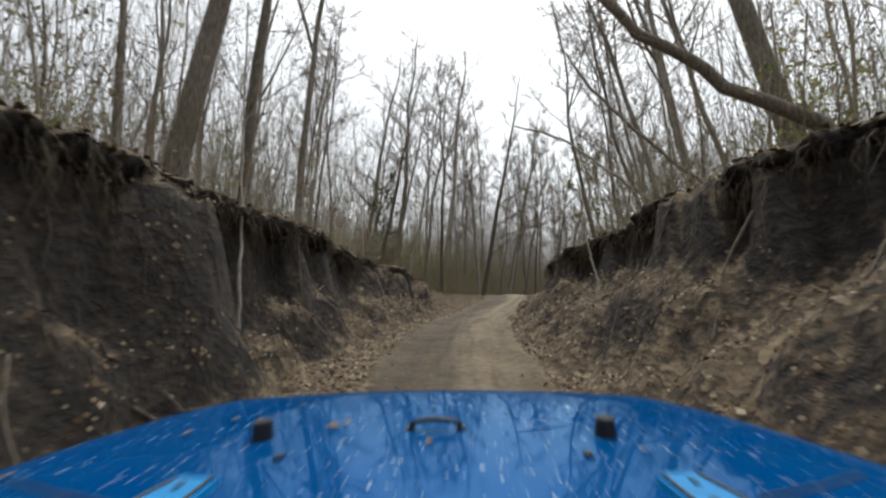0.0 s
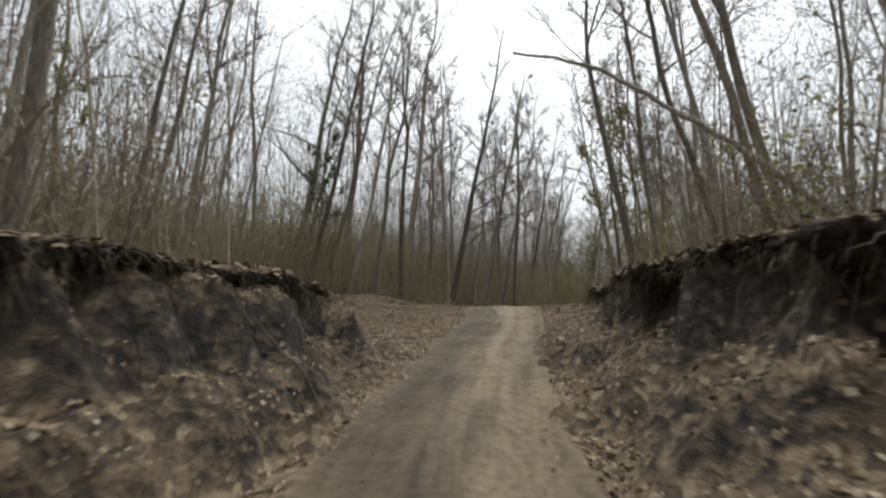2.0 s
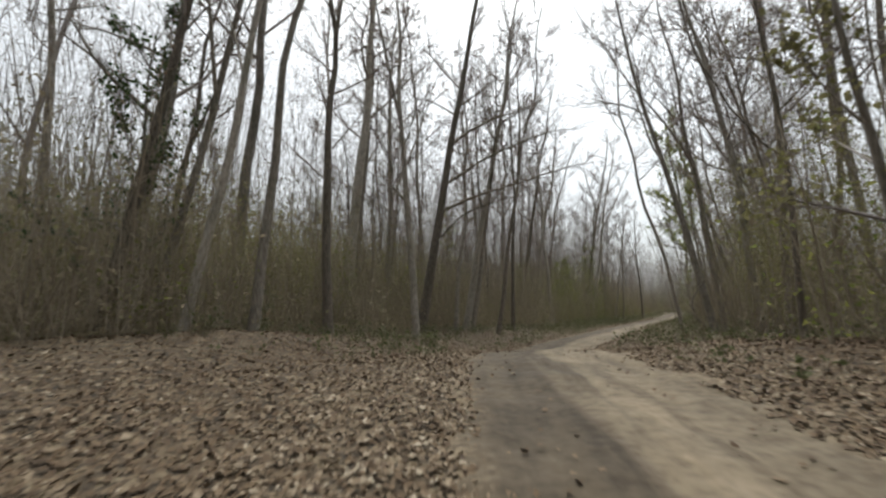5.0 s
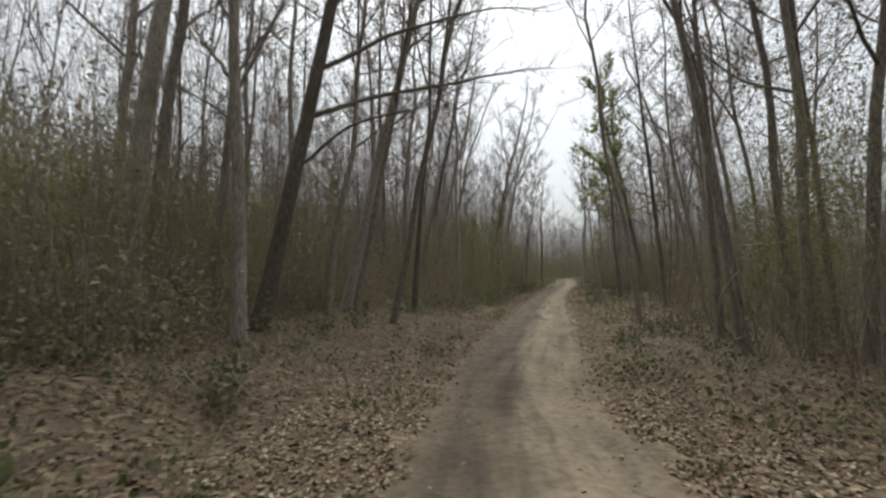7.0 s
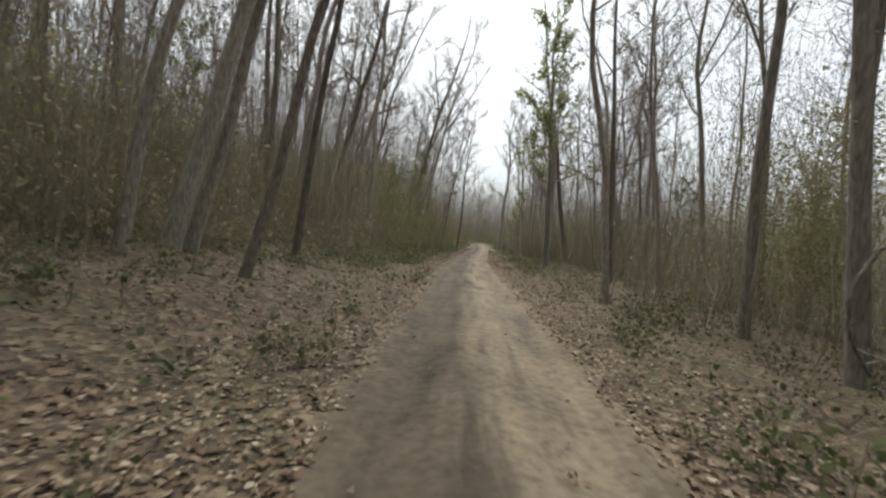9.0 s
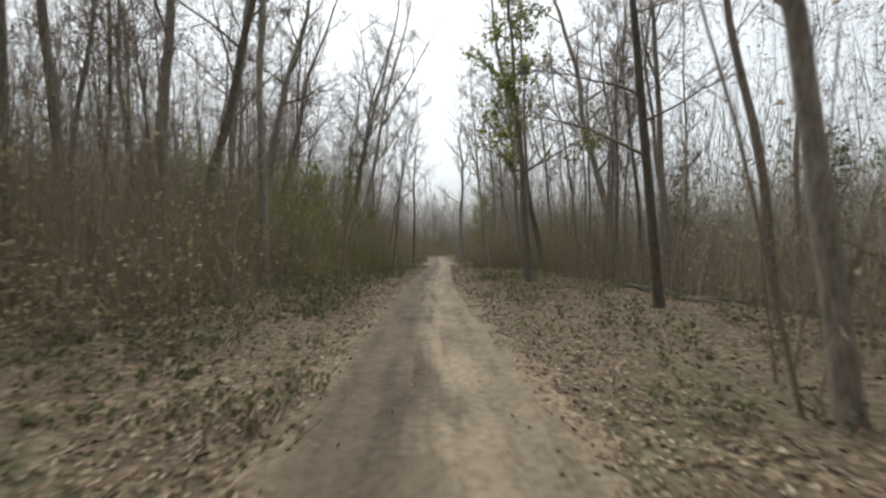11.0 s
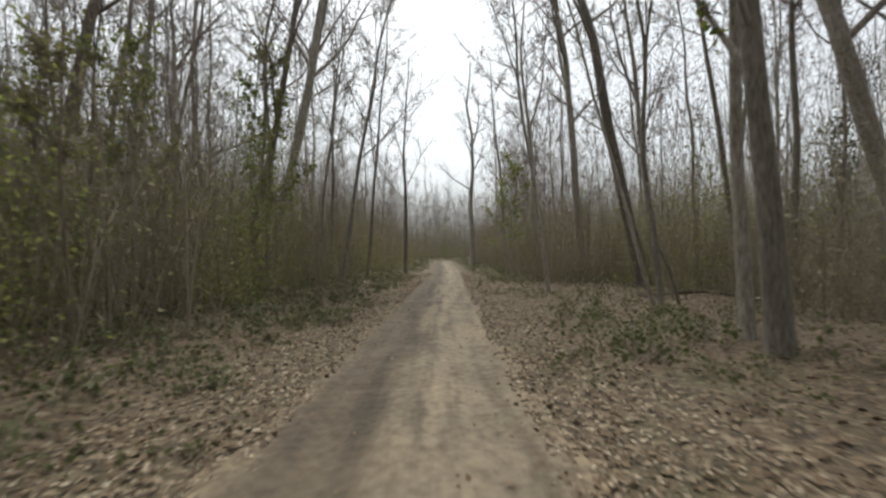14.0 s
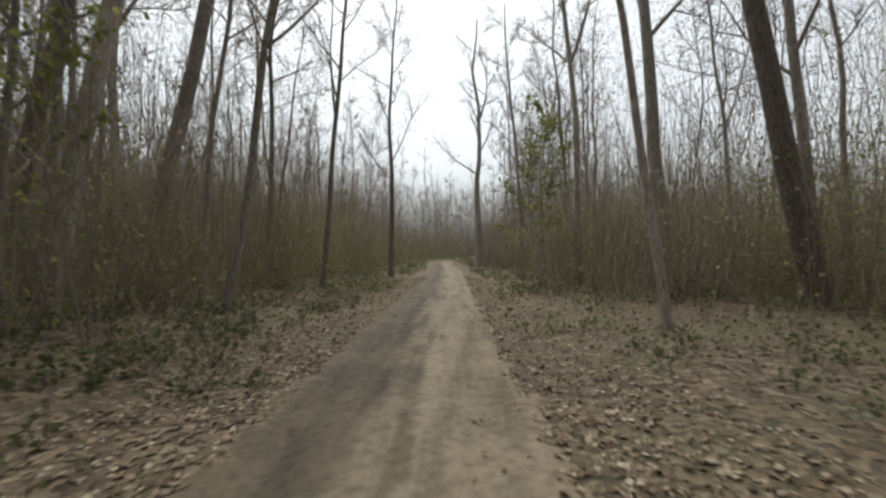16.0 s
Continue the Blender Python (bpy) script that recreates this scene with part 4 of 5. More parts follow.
def thicket(name, label, seeds, count, near, far, shape, sizes, wood_material, leaf_material, seed, **kw):
    wood, leaf = Bag(), Bag()
    for i, s in enumerate(seeds):
        a, b = stems(s, **shape)
        x, y, z, turn, r = scatter(seed + i, count // len(seeds), near, far, **kw)
        size = r.uniform(*sizes, len(x))
        wood.spread(a, x, y, z, turn, size)
        if b.v:
            leaf.spread(b, x, y, z, turn, size)
    tagged(new(name, wood.mesh(name, wood_material)), label, "brush", kind="stuff")
    if leaf.v:
        tagged(new(name + "_leaves", leaf.mesh(name + "_leaves", leaf_material)), "leaves on " + label, "leaves", kind="stuff")


thicket("undergrowth", "dense bare brown undergrowth beneath the trees", (1, 2, 3, 4, 5), 800, 4.6, 26,
        dict(count=6, height=2.6, spread_out=0.35, twigs=9, leafy=0.10), (0.7, 1.35), BRUSH, DEAD_LEAF, 300, power=0.6)
thicket("saplings", "crowded thin bare saplings along the track", (11, 12, 13, 14), 1000, 4.2, 24,
        dict(count=2, height=4.6, spread_out=0.12, twigs=20, leafy=0.12), (0.7, 1.4), BRUSH, DEAD_LEAF, 340, power=0.5)
thicket("deep_thicket", "brown twiggy thicket deep in the woods", (21, 22, 23), 500, 18, 60,
        dict(count=5, height=4.2, spread_out=0.3, twigs=6, leafy=0.1), (0.9, 1.6), BRUSH, DEAD_LEAF, 370, power=0.3)
thicket("olive_bushes", "thin bushes with yellowing olive leaves", (31, 32, 33), 170, 4.6, 20,
        dict(count=6, height=2.4, spread_out=0.35, twigs=10, leafy=1.6, leaf_size=0.055), (0.6, 1.3), BRUSH, OLIVE_LEAF, 400, power=0.6)
thicket("evergreen_bushes", "dull green evergreen bushes at the wood's edge", (41, 42), 46, 5.0, 16,
        dict(count=7, height=2.1, spread_out=0.4, twigs=14, leafy=2.6, leaf_size=0.055), (0.6, 1.3), BRUSH, GREEN_LEAF, 430)
thicket("low_weeds", "low dry weeds and brambles on the verges", (51, 52, 53, 54), 1300, 2.0, 12,
        dict(count=5, height=0.5, spread_out=0.9, twigs=3, leafy=1.3, leaf_size=0.055), (0.5, 1.4), BRUSH, GRASS, 460, power=0.8, low=True)
thicket("verge_weeds", "tufts of olive and straw-coloured weeds beside the track", (61, 62, 63), 1600, 2.7, 8.5,
        dict(count=6, height=0.5, spread_out=0.9, twigs=3, leafy=2.4, leaf_size=0.06), (0.5, 1.5), BRUSH, GRASS, 490, power=0.6, lo=30, low=True)


def tangle(name, label, seed, count, near, far, top, mat, sizes, clumps, lo=-12, hi=172, sides=(True, True), power=0.4, wide_leaf=1.6, skew=(1.1, 1.9)):
    """Tangled small dry leaves and seed heads that hang in the brush, in loose clumps."""
    x, y, z, turn, r = scatter(seed, clumps, near, far, lo=lo, hi=hi, left=sides[0], right=sides[1], power=power)
    n = count
    i = r.randint(0, len(x), n)
    wide = r.uniform(0.35, 1.1, len(x))[i]
    tall = (top * r.uniform(0.45, 1.0, len(x)))[i]
    up = tall * r.beta(*skew, n)
    at = np.stack([x[i] + r.normal(0, 1, n) * wide, y[i] + r.normal(0, 1, n) * wide, z[i] + 0.05 + up], 1)
    g = r.normal(0, 1, (n, 3))
    g *= (r.uniform(*sizes, n) / np.linalg.norm(g, axis=1))[:, None]
    h = np.cross(g, r.normal(0, 1, (n, 3)))
    h *= (0.32 * np.linalg.norm(g, axis=1) / (np.linalg.norm(h, axis=1) + 1e-9))[:, None]
    v = np.stack([at - g / 2, at + g / 2, at + h * wide_leaf], 1).reshape(-1, 3)
    tagged(new(name, shards(name, v, mat)), label, "brush", kind="stuff")


tangle("dry_tangle", "tangled dry brown leaves and stalks in the brush", 701, 230000, 6.2, 26, 6.2, TANGLE, (0.08, 0.19), 2600, hi=122, skew=(1.1, 1.6))
tangle("twig_tangle", "close-grown brown brush that hides the forest floor", 707, 250000, 15, 44, 10.0, MIXED_BRUSH, (0.22, 0.5), 3400, power=0.2, wide_leaf=0.55, skew=(1.15, 1.7))
tangle("deep_tangle", "brown tangle deep between the trunks, greyed to suggest haze", 702, 310000, 24, 80, 15.5, HAZED_TANGLE, (0.35, 0.75), 4600, lo=6, hi=160, power=0.15, wide_leaf=1.0, skew=(1.1, 1.8))
tangle("olive_tangle", "yellow-green leaves lingering in the brush", 703, 95000, 5.6, 34, 5.0, OLIVE_LEAF, (0.07, 0.16), 210)


tangle("edge_tangle", "dense olive-brown brush crowding the left verge", 704, 44000, 4.8, 11, 3.2, OLIVE_BROWN, (0.06, 0.14), 330, lo=48, hi=110, sides=(True, False))
tangle("hill_olive", "olive-green leaves thick in the hill-side brush", 713, 34000, 5.0, 13, 5.0, OLIVE_LEAF, (0.05, 0.11), 46, lo=58, hi=90, sides=(True, False), skew=(1.2, 1.6))
tangle("hill_thicket", "dense olive-green bushes close on the hill side", 714, 42000, 5.0, 11, 6.5, OLIVE_LEAF, (0.05, 0.11), 26, lo=60, hi=71, sides=(True, False), skew=(1.2, 1.5))
tangle("river_tangle", "brown brush thick along the river side", 706, 44000, 9.0, 17, 3.4, TANGLE, (0.06, 0.15), 360, lo=52, hi=110, sides=(False, True))
tangle("crossing_tangle", "olive-leaved brush beyond the crossing", 708, 130000, 10, 32, 8.0, OLIVE_BROWN, (0.09, 0.2), 620, lo=34, hi=54, sides=(True, False))
tangle("crossing_olive", "yellowing olive leaves along the far side of the crossing", 715, 46000, 9, 22, 6.0, OLIVE_BROWN, (0.06, 0.14), 120, lo=33, hi=46, sides=(True, False))
tangle("river_olive", "yellow-green leaves in the brush by the track", 709, 26000, 8.6, 15, 6.0, OLIVE_LEAF, (0.07, 0.15), 60, lo=58, hi=88, sides=(False, True))
tangle("bend_leaves", "brown and olive leaves on the young trees round the bend", 711, 30000, 6.0, 14, 7.0, OLIVE_BROWN, (0.05, 0.11), 80, lo=29, hi=41, sides=(False, True), skew=(1.6, 1.4))
tangle("evergreen_masses", "dark evergreen crowns far behind the bare trees", 712, 70000, 22, 60, 14.0, PINE, (0.16, 0.42), 70, lo=10, hi=140, power=0.2, skew=(2.2, 1.5))
tangle("verge_tangle", "brown brush at the edge of the crossing", 705, 26000, 5.0, 13, 2.4, TANGLE, (0.06, 0.15), 260, lo=31, hi=50, sides=(True, False))


def thin_stems(name, label, seed, count, near, far, high, long, width, mat, power=0.4, **kw):
    """Crowded upright shoots, each hair-thin at its distance."""
    x, y, z, turn, r = scatter(seed, count, near, far, power=power, **kw)
    n = len(x)
    size = r.uniform(*long, n)
    up = np.clip(r.uniform(-0.25, 1.0, n), 0, 1) ** 1.7 * high
    lean = r.normal(0, 0.22, (n, 2)) * size[:, None]
    a = np.stack([x, y, z + up], 1)
    b = a + np.stack([lean[:, 0], lean[:, 1], size], 1)
    side = np.stack([np.cos(turn), np.sin(turn), np.zeros(n)], 1) * (r.uniform(*width, n) / 2)[:, None]
    v = np.stack([a - side, a + side, b], 1).reshape(-1, 3)
    tagged(new(name, shards(name, v, mat)), label, "brush", kind="stuff")


thin_stems("thin_shoots", "crowded thin brown shoots under the trees", 801, 110000, 5.6, 27, 4.6, (1.2, 4.6), (0.012, 0.028), BRUSH, hi=122)
thin_stems("edge_shoots", "thin brown shoots crowding the verge", 803, 44000, 5.0, 13, 1.6, (0.8, 3.6), (0.008, 0.018), BRUSH, lo=30, hi=112)
thin_stems("deep_shoots", "hazy grey-brown stems deep in the woods", 802, 110000, 18, 92, 16.0, (2.0, 7.0), (0.03, 0.08), TWIG, power=0.1)


def twig_haze():
    """The finest twigs and last leaves of all the crowns, past counting."""
    r = np.random.RandomState(66)
    spots = np.array(placed + far_spots)
    n = 420000
    i = r.randint(0, len(spots), n)
    high = r.uniform(5.5, 17, len(spots))[i] + r.normal(0, 2.2, n)
    x, y = spots[i, 0] + r.normal(0, 1.8, n), spots[i, 1] + r.normal(0, 1.8, n)
    _, d, ry, _ = beside(x, y)
    keep = (np.abs(d) > 6.5) & (high > 3.5)
    x, y, high = x[keep], y[keep], high[keep]
    n = len(x)
    a = np.stack([x, y, land(x, y) + high], 1)
    w = r.normal(0, 1, (n, 3)) + [0, 0, 0.5]
    w *= (r.uniform(0.25, 0.95, n) / np.linalg.norm(w, axis=1))[:, None]
    side = np.cross(w, r.normal(0, 1, (n, 3)))
    side *= (r.uniform(0.005, 0.011, n) / (np.linalg.norm(side, axis=1) + 1e-9))[:, None]
    v = np.stack([a - side, a + side, a + w], 1).reshape(-1, 3)
    return shards("twig_haze", v, TWIG)


def crown_leaves():
    """The last small leaves that speckle the crowns."""
    r = np.random.RandomState(67)
    spots = np.array(placed)
    n = 110000
    i = r.randint(0, len(spots), n)
    clump = r.normal(0, 1.5, (len(spots) * 12, 3))
    c = clump[i * 12 + r.randint(0, 12, n)]
    high = np.clip(r.uniform(6, 15, len(spots))[i] + c[:, 2] * 2 + r.normal(0, 0.8, n), 3.5, 22)
    x, y = spots[i, 0] + c[:, 0] + r.normal(0, 0.6, n), spots[i, 1] + c[:, 1] + r.normal(0, 0.6, n)
    _, d, ry, _ = beside(x, y)
    keep = np.abs(d) > 4.5
    x, y, high = x[keep], y[keep], high[keep]
    n = len(x)
    at = np.stack([x, y, land(x, y) + high], 1)
    g = r.normal(0, 1, (n, 3))
    g *= (r.uniform(0.05, 0.12, n) / np.linalg.norm(g, axis=1))[:, None]
    h = np.cross(g, r.normal(0, 1, (n, 3)))
    h *= (0.5 * np.linalg.norm(g, axis=1) / (np.linalg.norm(h, axis=1) + 1e-9))[:, None]
    return shards("crown_leaves", np.stack([at - g / 2, at + g / 2, at + h], 1).reshape(-1, 3), DEAD_LEAF)


tagged(new("crown_leaves", crown_leaves()), "last brown leaves speckling the bare crowns", "leaves", kind="stuff")
tagged(new("twig_haze", twig_haze()), "hazy fine bare twigs of the woodland crowns", "twigs", kind="stuff")


def far_woods():
    """Simple bare trees behind the rest."""
    r = np.random.RandomState(8)
    wood = Bag()
    for kind in range(4):
        b = Bag()
        tall = (19, 16, 22, 14)[kind]
        line = bend(r, (0, 0, -0.5), (0.03, 0, 1), tall, 6, 0.1, 0.03)
        b.tube(line, 0.17 * np.linspace(1, 0.15, 6), 5)
        for _ in range(22):
            f = r.uniform(1.4, 4.9)
            i = int(f)
            at = line[i] + (line[i + 1] - line[i]) * (f - i)
            limb = bend(r, at, (*r.normal(0, 1, 2), r.uniform(0.4, 1.6)), r.uniform(1.2, 3.6), 4, 0.5, 0.15)
            b.tube(limb[::3], [0.035, 0.008], 3)
            for _ in range(5):
                t = bend(r, limb[r.randint(1, 4)], limb[-1] - limb[0] + r.normal(0, 1.0, 3), r.uniform(0.7, 1.8), 2, 0.3, 0.1)
                b.sliver(t, [0.016, 0.006], r.normal(0, 1, 3))
        n = 130
        ang, dist = r.uniform(0, 6.3, n), np.sqrt(r.uniform(0.1, 1, n)) * 165
        x, y = 35 + np.cos(ang) * dist, 60 + np.sin(ang) * dist
        _, d, ry, _ = beside(x, y)
        keep = (np.abs(d) > 42) & ~((d > 24) & (d < 62) & (ry > 26))
        x, y = x[keep], y[keep]
        size = r.uniform(0.75, 1.25, len(x))
        wood.spread(b, x, y, land(x, y), r.uniform(0, 6.3, len(x)), size)
    return wood.mesh("far_woods", TWIG)


tagged(new("far_woods", far_woods()), "distant leaf-bare grey woods", "woods", kind="stuff")


# ---- fallen leaves ----
def litter(name, label, seed, count, near, far, lo, hi, sizes, power, cling=0.12, mat=None):
    r = np.random.RandomState(seed)
    s = r.randint(0, len(LINE), count * 3)
    s = s[(LINE[s, 1] > lo) & (LINE[s, 1] < hi)][:count]
    n = len(s)
    d = (near + (far - near) * r.uniform(0, 1, n) ** power) * np.where(r.uniform(0, 1, n) < 0.5, -1, 1)
    along = r.uniform(-1, 1, n)
    x = LINE[s, 0] + WAY[s, 1] * d + WAY[s, 0] * along
    y = LINE[s, 1] - WAY[s, 0] * d + WAY[s, 1] * along
    e = 0.12
    z = land(x, y) + 0.035 * rough(x, y, 0.55, 1) * smooth(np.abs(d), 1.4, 2.0) * (1 - smooth(y, 24, 28))
    nx, ny = (land(x - e, y) - land(x + e, y)) / (2 * e), (land(x, y - e) - land(x, y + e)) / (2 * e)
    keep = r.uniform(0, 1, n) < np.clip(1.25 - 0.85 * np.hypot(nx, ny), cling, 1)
    x, y, z, nx, ny, n = x[keep], y[keep], z[keep], nx[keep], ny[keep], int(keep.sum())
    nor = np.stack([nx, ny, np.ones(n)], 1) + r.normal(0, 0.24, (n, 3))
    nor /= np.linalg.norm(nor, axis=1)[:, None]
    side = np.cross(nor, r.normal(0, 1, (n, 3)))
    side /= np.linalg.norm(side, axis=1)[:, None]
    size = sizes[0] + (sizes[1] - sizes[0]) * r.beta(1.2, 2.4, n)
    al = side * size[:, None]
    ac = np.cross(nor, side) * (size * r.uniform(0.34, 0.6, n))[:, None]
    bag = Bag()
    bag.blades(np.stack([x, y, z + r.uniform(0.006, 0.03, n)], 1) - al / 2, al, ac, size * r.uniform(-0.12, 0.4, n))
    tagged(new(name, bag.mesh(name, mat or LITTER_LEAF, False)), label, "fallen leaves", kind="stuff")


litter("leaf_litter", "curled brown leaves fallen beside the track", 61, 190000, 1.2, 9.5, -4, 84, (0.035, 0.1), 1.1)
thicket("verge_grass", "low olive weeds matted over the left verge", (71, 72, 73), 900, 2.6, 7.0,
        dict(count=5, height=0.34, spread_out=1.3, twigs=3, leafy=3.2, leaf_size=0.06), (0.6, 1.5), BRUSH, GRASS, 520, power=0.4, lo=46, hi=82, low=True, right=False)
litter("scattered_leaves", "scattered dry leaves lying on the dirt track", 62, 1800, 0.2, 1.5, -2, 84, (0.045, 0.09), 0.6)
litter("edge_leaves", "small dry leaves strewn along the edges of the track", 64, 62000, 1.25, 3.1, -2, 84, (0.03, 0.085), 1.1, mat=PALE_LITTER)
litter("crossing_leaves", "pale tan leaves thick over the open crossing", 65, 26000, 1.3, 10.0, 16.5, 27, (0.04, 0.1), 1.0, mat=PALE_LITTER)
litter("bank_leaves", "tan leaves caught on the earth banks", 63, 34000, 1.2, 5.5, -3, 30, (0.03, 0.085), 0.8, 0.7)


def fringe():
    """Fine rootlets and dead grass that hang from the lips of the banks."""
    r = np.random.RandomState(91)
    bag = Bag()
    i = np.where((LINE[:, 1] > 1) & (LINE[:, 1] < 21))[0]
    for _ in range(8000):
        k = r.choice(i)
        side = r.choice((-1, 1))
        d = side * r.uniform(2.2, 4.4)
        x, y = LINE[k, 0] + WAY[k, 1] * d + r.uniform(-0.5, 0.5) * WAY[k, 0], LINE[k, 1] - WAY[k, 0] * d + r.uniform(-0.5, 0.5)
        z, zi = land(np.array([x, x - 0.25 * side * WAY[k, 1]]), np.array([y, y + 0.25 * side * WAY[k, 0]]))
        if z - zi < 0.34:
            continue
        a = np.array([x, y, z + 0.02])
        away = np.array([-side * WAY[k, 1], side * WAY[k, 0], 0]) * r.uniform(0.05, 0.16)
        long = r.uniform(0.15, 0.7)
        p = np.array([a, a + away * 0.75 + [r.normal(0, 0.02), r.normal(0, 0.02), -0.35 * long], a + away * 1.1 + [r.normal(0, 0.06), r.normal(0, 0.06), -long]])
        bag.sliver(p, np.array([0.008, 0.006, 0.002]) * r.uniform(0.4, 1.1), r.normal(0, 1, 3))
    return bag.mesh("root_fringe", ROOTLET)


tagged(new("root_fringe", fringe()), "dark rootlets and dead grass hanging from the banks", "roots", kind="stuff")


# ---- trees of their own ----
plant(2001, 4.43, 42.5, "leaning dark tree with long limbs arching over the track", "trees beyond the crossing", BARK_DARK, height=22, radius=0.24, lean=(0.19, -0.11),
      limbs=8, low=0.5, leafy=0.05, sway=0.10, fork=[(0.22, np.array([0.86, -0.2, 0.66]), 5.0, 0.055), (0.285, np.array([0.93, -0.25, 0.36]), 7.6, 0.085), (0.345, np.array([0.92, -0.3, 0.5]), 7.2, 0.08),
                                                     (0.43, np.array([0.8, 0.1, 0.75]), 7.4, 0.085), (0.5, np.array([-0.5, 0.5, 0.6]), 4, 0.05)])
plant(2002, 26.6, 78.0, "forked bare oak with wide crooked limbs", "trees on the hill side", BARK_GREY, height=15, radius=0.12, lean=(0.16, -0.14), limbs=8, low=0.4,
      spread=0.24, leafy=0.1, sway=0.15, fork=[(0.3, np.array([0.75, -0.55, 1.0]), 7, 0.075), (0.33, np.array([-0.7, 0.6, 1.0]), 7, 0.07)])
plant(2003, 33.6, 115.5, "towering bare oak forking wide against the sky", "trees on the hill side", BARK_DARK, height=36, radius=0.5, limbs=8, low=0.7, spread=0.2, leafy=0.02, sway=0.2, sprays=12, big=6,
      fork=[(0.66, np.array([0.62, -0.5, 1.0]), 11, 0.24), (0.67, np.array([-0.7, 0.6, 1.0]), 11, 0.24), (0.70, np.array([0.2, 0.3, 1.0]), 9, 0.16), (0.62, np.array([-0.9, 0.6, 0.7]), 8, 0.13), (0.72, np.array([0.8, -0.6, 0.7]), 8, 0.13)])
plant(2008, 25.55, 46.56, "dark bare tree with a limb arching over the verge", "trees on the river side", BARK_DARK, height=19, radius=0.15, lean=(-0.07, 0.06), limbs=9, low=0.45, spread=0.2,
      leafy=0.1, sway=0.12, fork=[(0.25, np.array([-0.75, 0.66, 0.5]), 4.4, 0.05), (0.34, np.array([-0.5, 0.75, 0.6]), 3.6, 0.04), (0.3, np.array([0.7, -0.6, 0.5]), 3.0, 0.04)])
plant(2004, 32.69, 56.82, "twin-stemmed tree with yellow-green leaves", "trees on the river side", BARK_GREY, OLIVE_LEAF, height=20, radius=0.19, lean=(-0.06, 0.05), limbs=13, low=0.2,
      spread=0.2, leafy=4.0, leaf_size=0.13, sprays=11)
plant(2005, 33.6, 57.5, "grey stem close beside a leafy tree", "trees on the river side", BARK_GREY, OLIVE_LEAF, height=18, radius=0.13, lean=(-0.03, 0.02), limbs=9, low=0.35,
      spread=0.16, leafy=1.2, leaf_size=0.11)
plant(2006, -7.0, 11.1, "thick mossy tree trunk on top of the bank", "trees above the cutting", BARK_DARK, height=22, radius=0.31, lean=(0.17, 0.0), limbs=10, low=0.4, leafy=0.1, sway=0.1)
plant(2007, 8.1, 9.9, "thick grey tree trunk leaning over the bank", "trees above the cutting", BARK_GREY, height=20, radius=0.27, lean=(-0.24, 0.01), limbs=10, low=0.4, leafy=0.1, sway=0.1)
for i, (x, y, tall, leaf, label) in enumerate([(46.5, 74.2, 8, OLIVE_LEAF, "leafy olive-green young tree by the track"), (29.8, 71.6, 9, OLIVE_LEAF, "low bushy tree with olive leaves"),
                                               (25.6, 69.8, 7, OLIVE_LEAF, "bushy olive-green tree at the wood's edge"), (-4.2, 33.9, 9, GREEN_LEAF, "evergreen tree with glossy green leaves"),
                                               (9.3, 26.2, 9, OLIVE_BROWN, "tree with rusty olive leaves above the bank"),
                                               (23.6, 66.8, 5, OLIVE_BROWN, "low bushy tree with dull olive leaves")]):
    plant(2100 + i, x, y, label, "trees still in leaf", BARK_GREY, leaf, height=tall, radius=0.05 + 0.004 * tall, limbs=13, low=0.12, spread=0.2, leafy=1.9, sprays=9, leaf_size=0.095, sway=0.15, big=3)


def leaning_stem(name, label, points, radius, mat, category, seed, twiggy=14, group=""):
    """A stem along a curve, with a few fine branches."""
    rng = np.random.RandomState(seed)
    line = spline(points, 5)
    line = line + rng.normal(0, radius * 0.25, line.shape)
    top = tagged(new(name), label, category, group)
    wood, twigs, leaves = Bag(), Bag(), Bag()
    wood.tube(line, radius * np.linspace(1, 0.45, len(line)), 9)
    under("trunk" if category == "tree" else "stem", wood.mesh(name + "_stem", mat), top)
    if twiggy:
        twig_spray(rng, twigs, leaves, line[len(line) // 3:], twiggy, 1.6 if category == "tree" else 0.5, 0.2)
        tagged(under("crown", twigs.mesh("crown", TWIG), top), kind="stuff")
    return top


leaning_stem("leaning_tree", "fallen-over tree trunk slanting across above the track", [(6.6, 6.3, 2.3), (5.88, 6.65, 3.04), (5.29, 6.94, 3.9), (4.09, 7.59, 5.12), (2.59, 8.15, 6.95), (0.8, 8.9, 9.2)],
             0.155, BARK_DARK, "tree", 31, 24)
leaning_stem("leaning_tree", "long thin tree bowed over the track", [(10.6, 16.4, 2.4), (9.23, 17.79, 4.92), (8.41, 18.7, 6.42), (7.08, 20.11, 8.42), (5.9, 21.54, 10.17), (4.2, 23.4, 11.6)],
             0.10, BARK_GREY, "tree", 32, 26)
leaning_stem("leaning_tree", "thin tree slanting from the bank", [(8.9, 12.2, 2.8), (7.9, 12.8, 4.4), (6.6, 13.6, 6.2), (5.2, 14.4, 8.4), (4.4, 15.2, 10.5)], 0.085, BARK_GREY, "tree", 33, 20)


# ---- roots, vines and bare stems on the banks ----
def bank_point(y, d, lift=0.03):
    """A place on the bank beside the track at that distance."""
    i = int(np.argmin(np.abs(LINE[:, 1] - y)))
    x, yy = LINE[i, 0] + WAY[i, 1] * d, LINE[i, 1] - WAY[i, 0] * d
    return (x, yy, float(land(x, yy)) + lift)


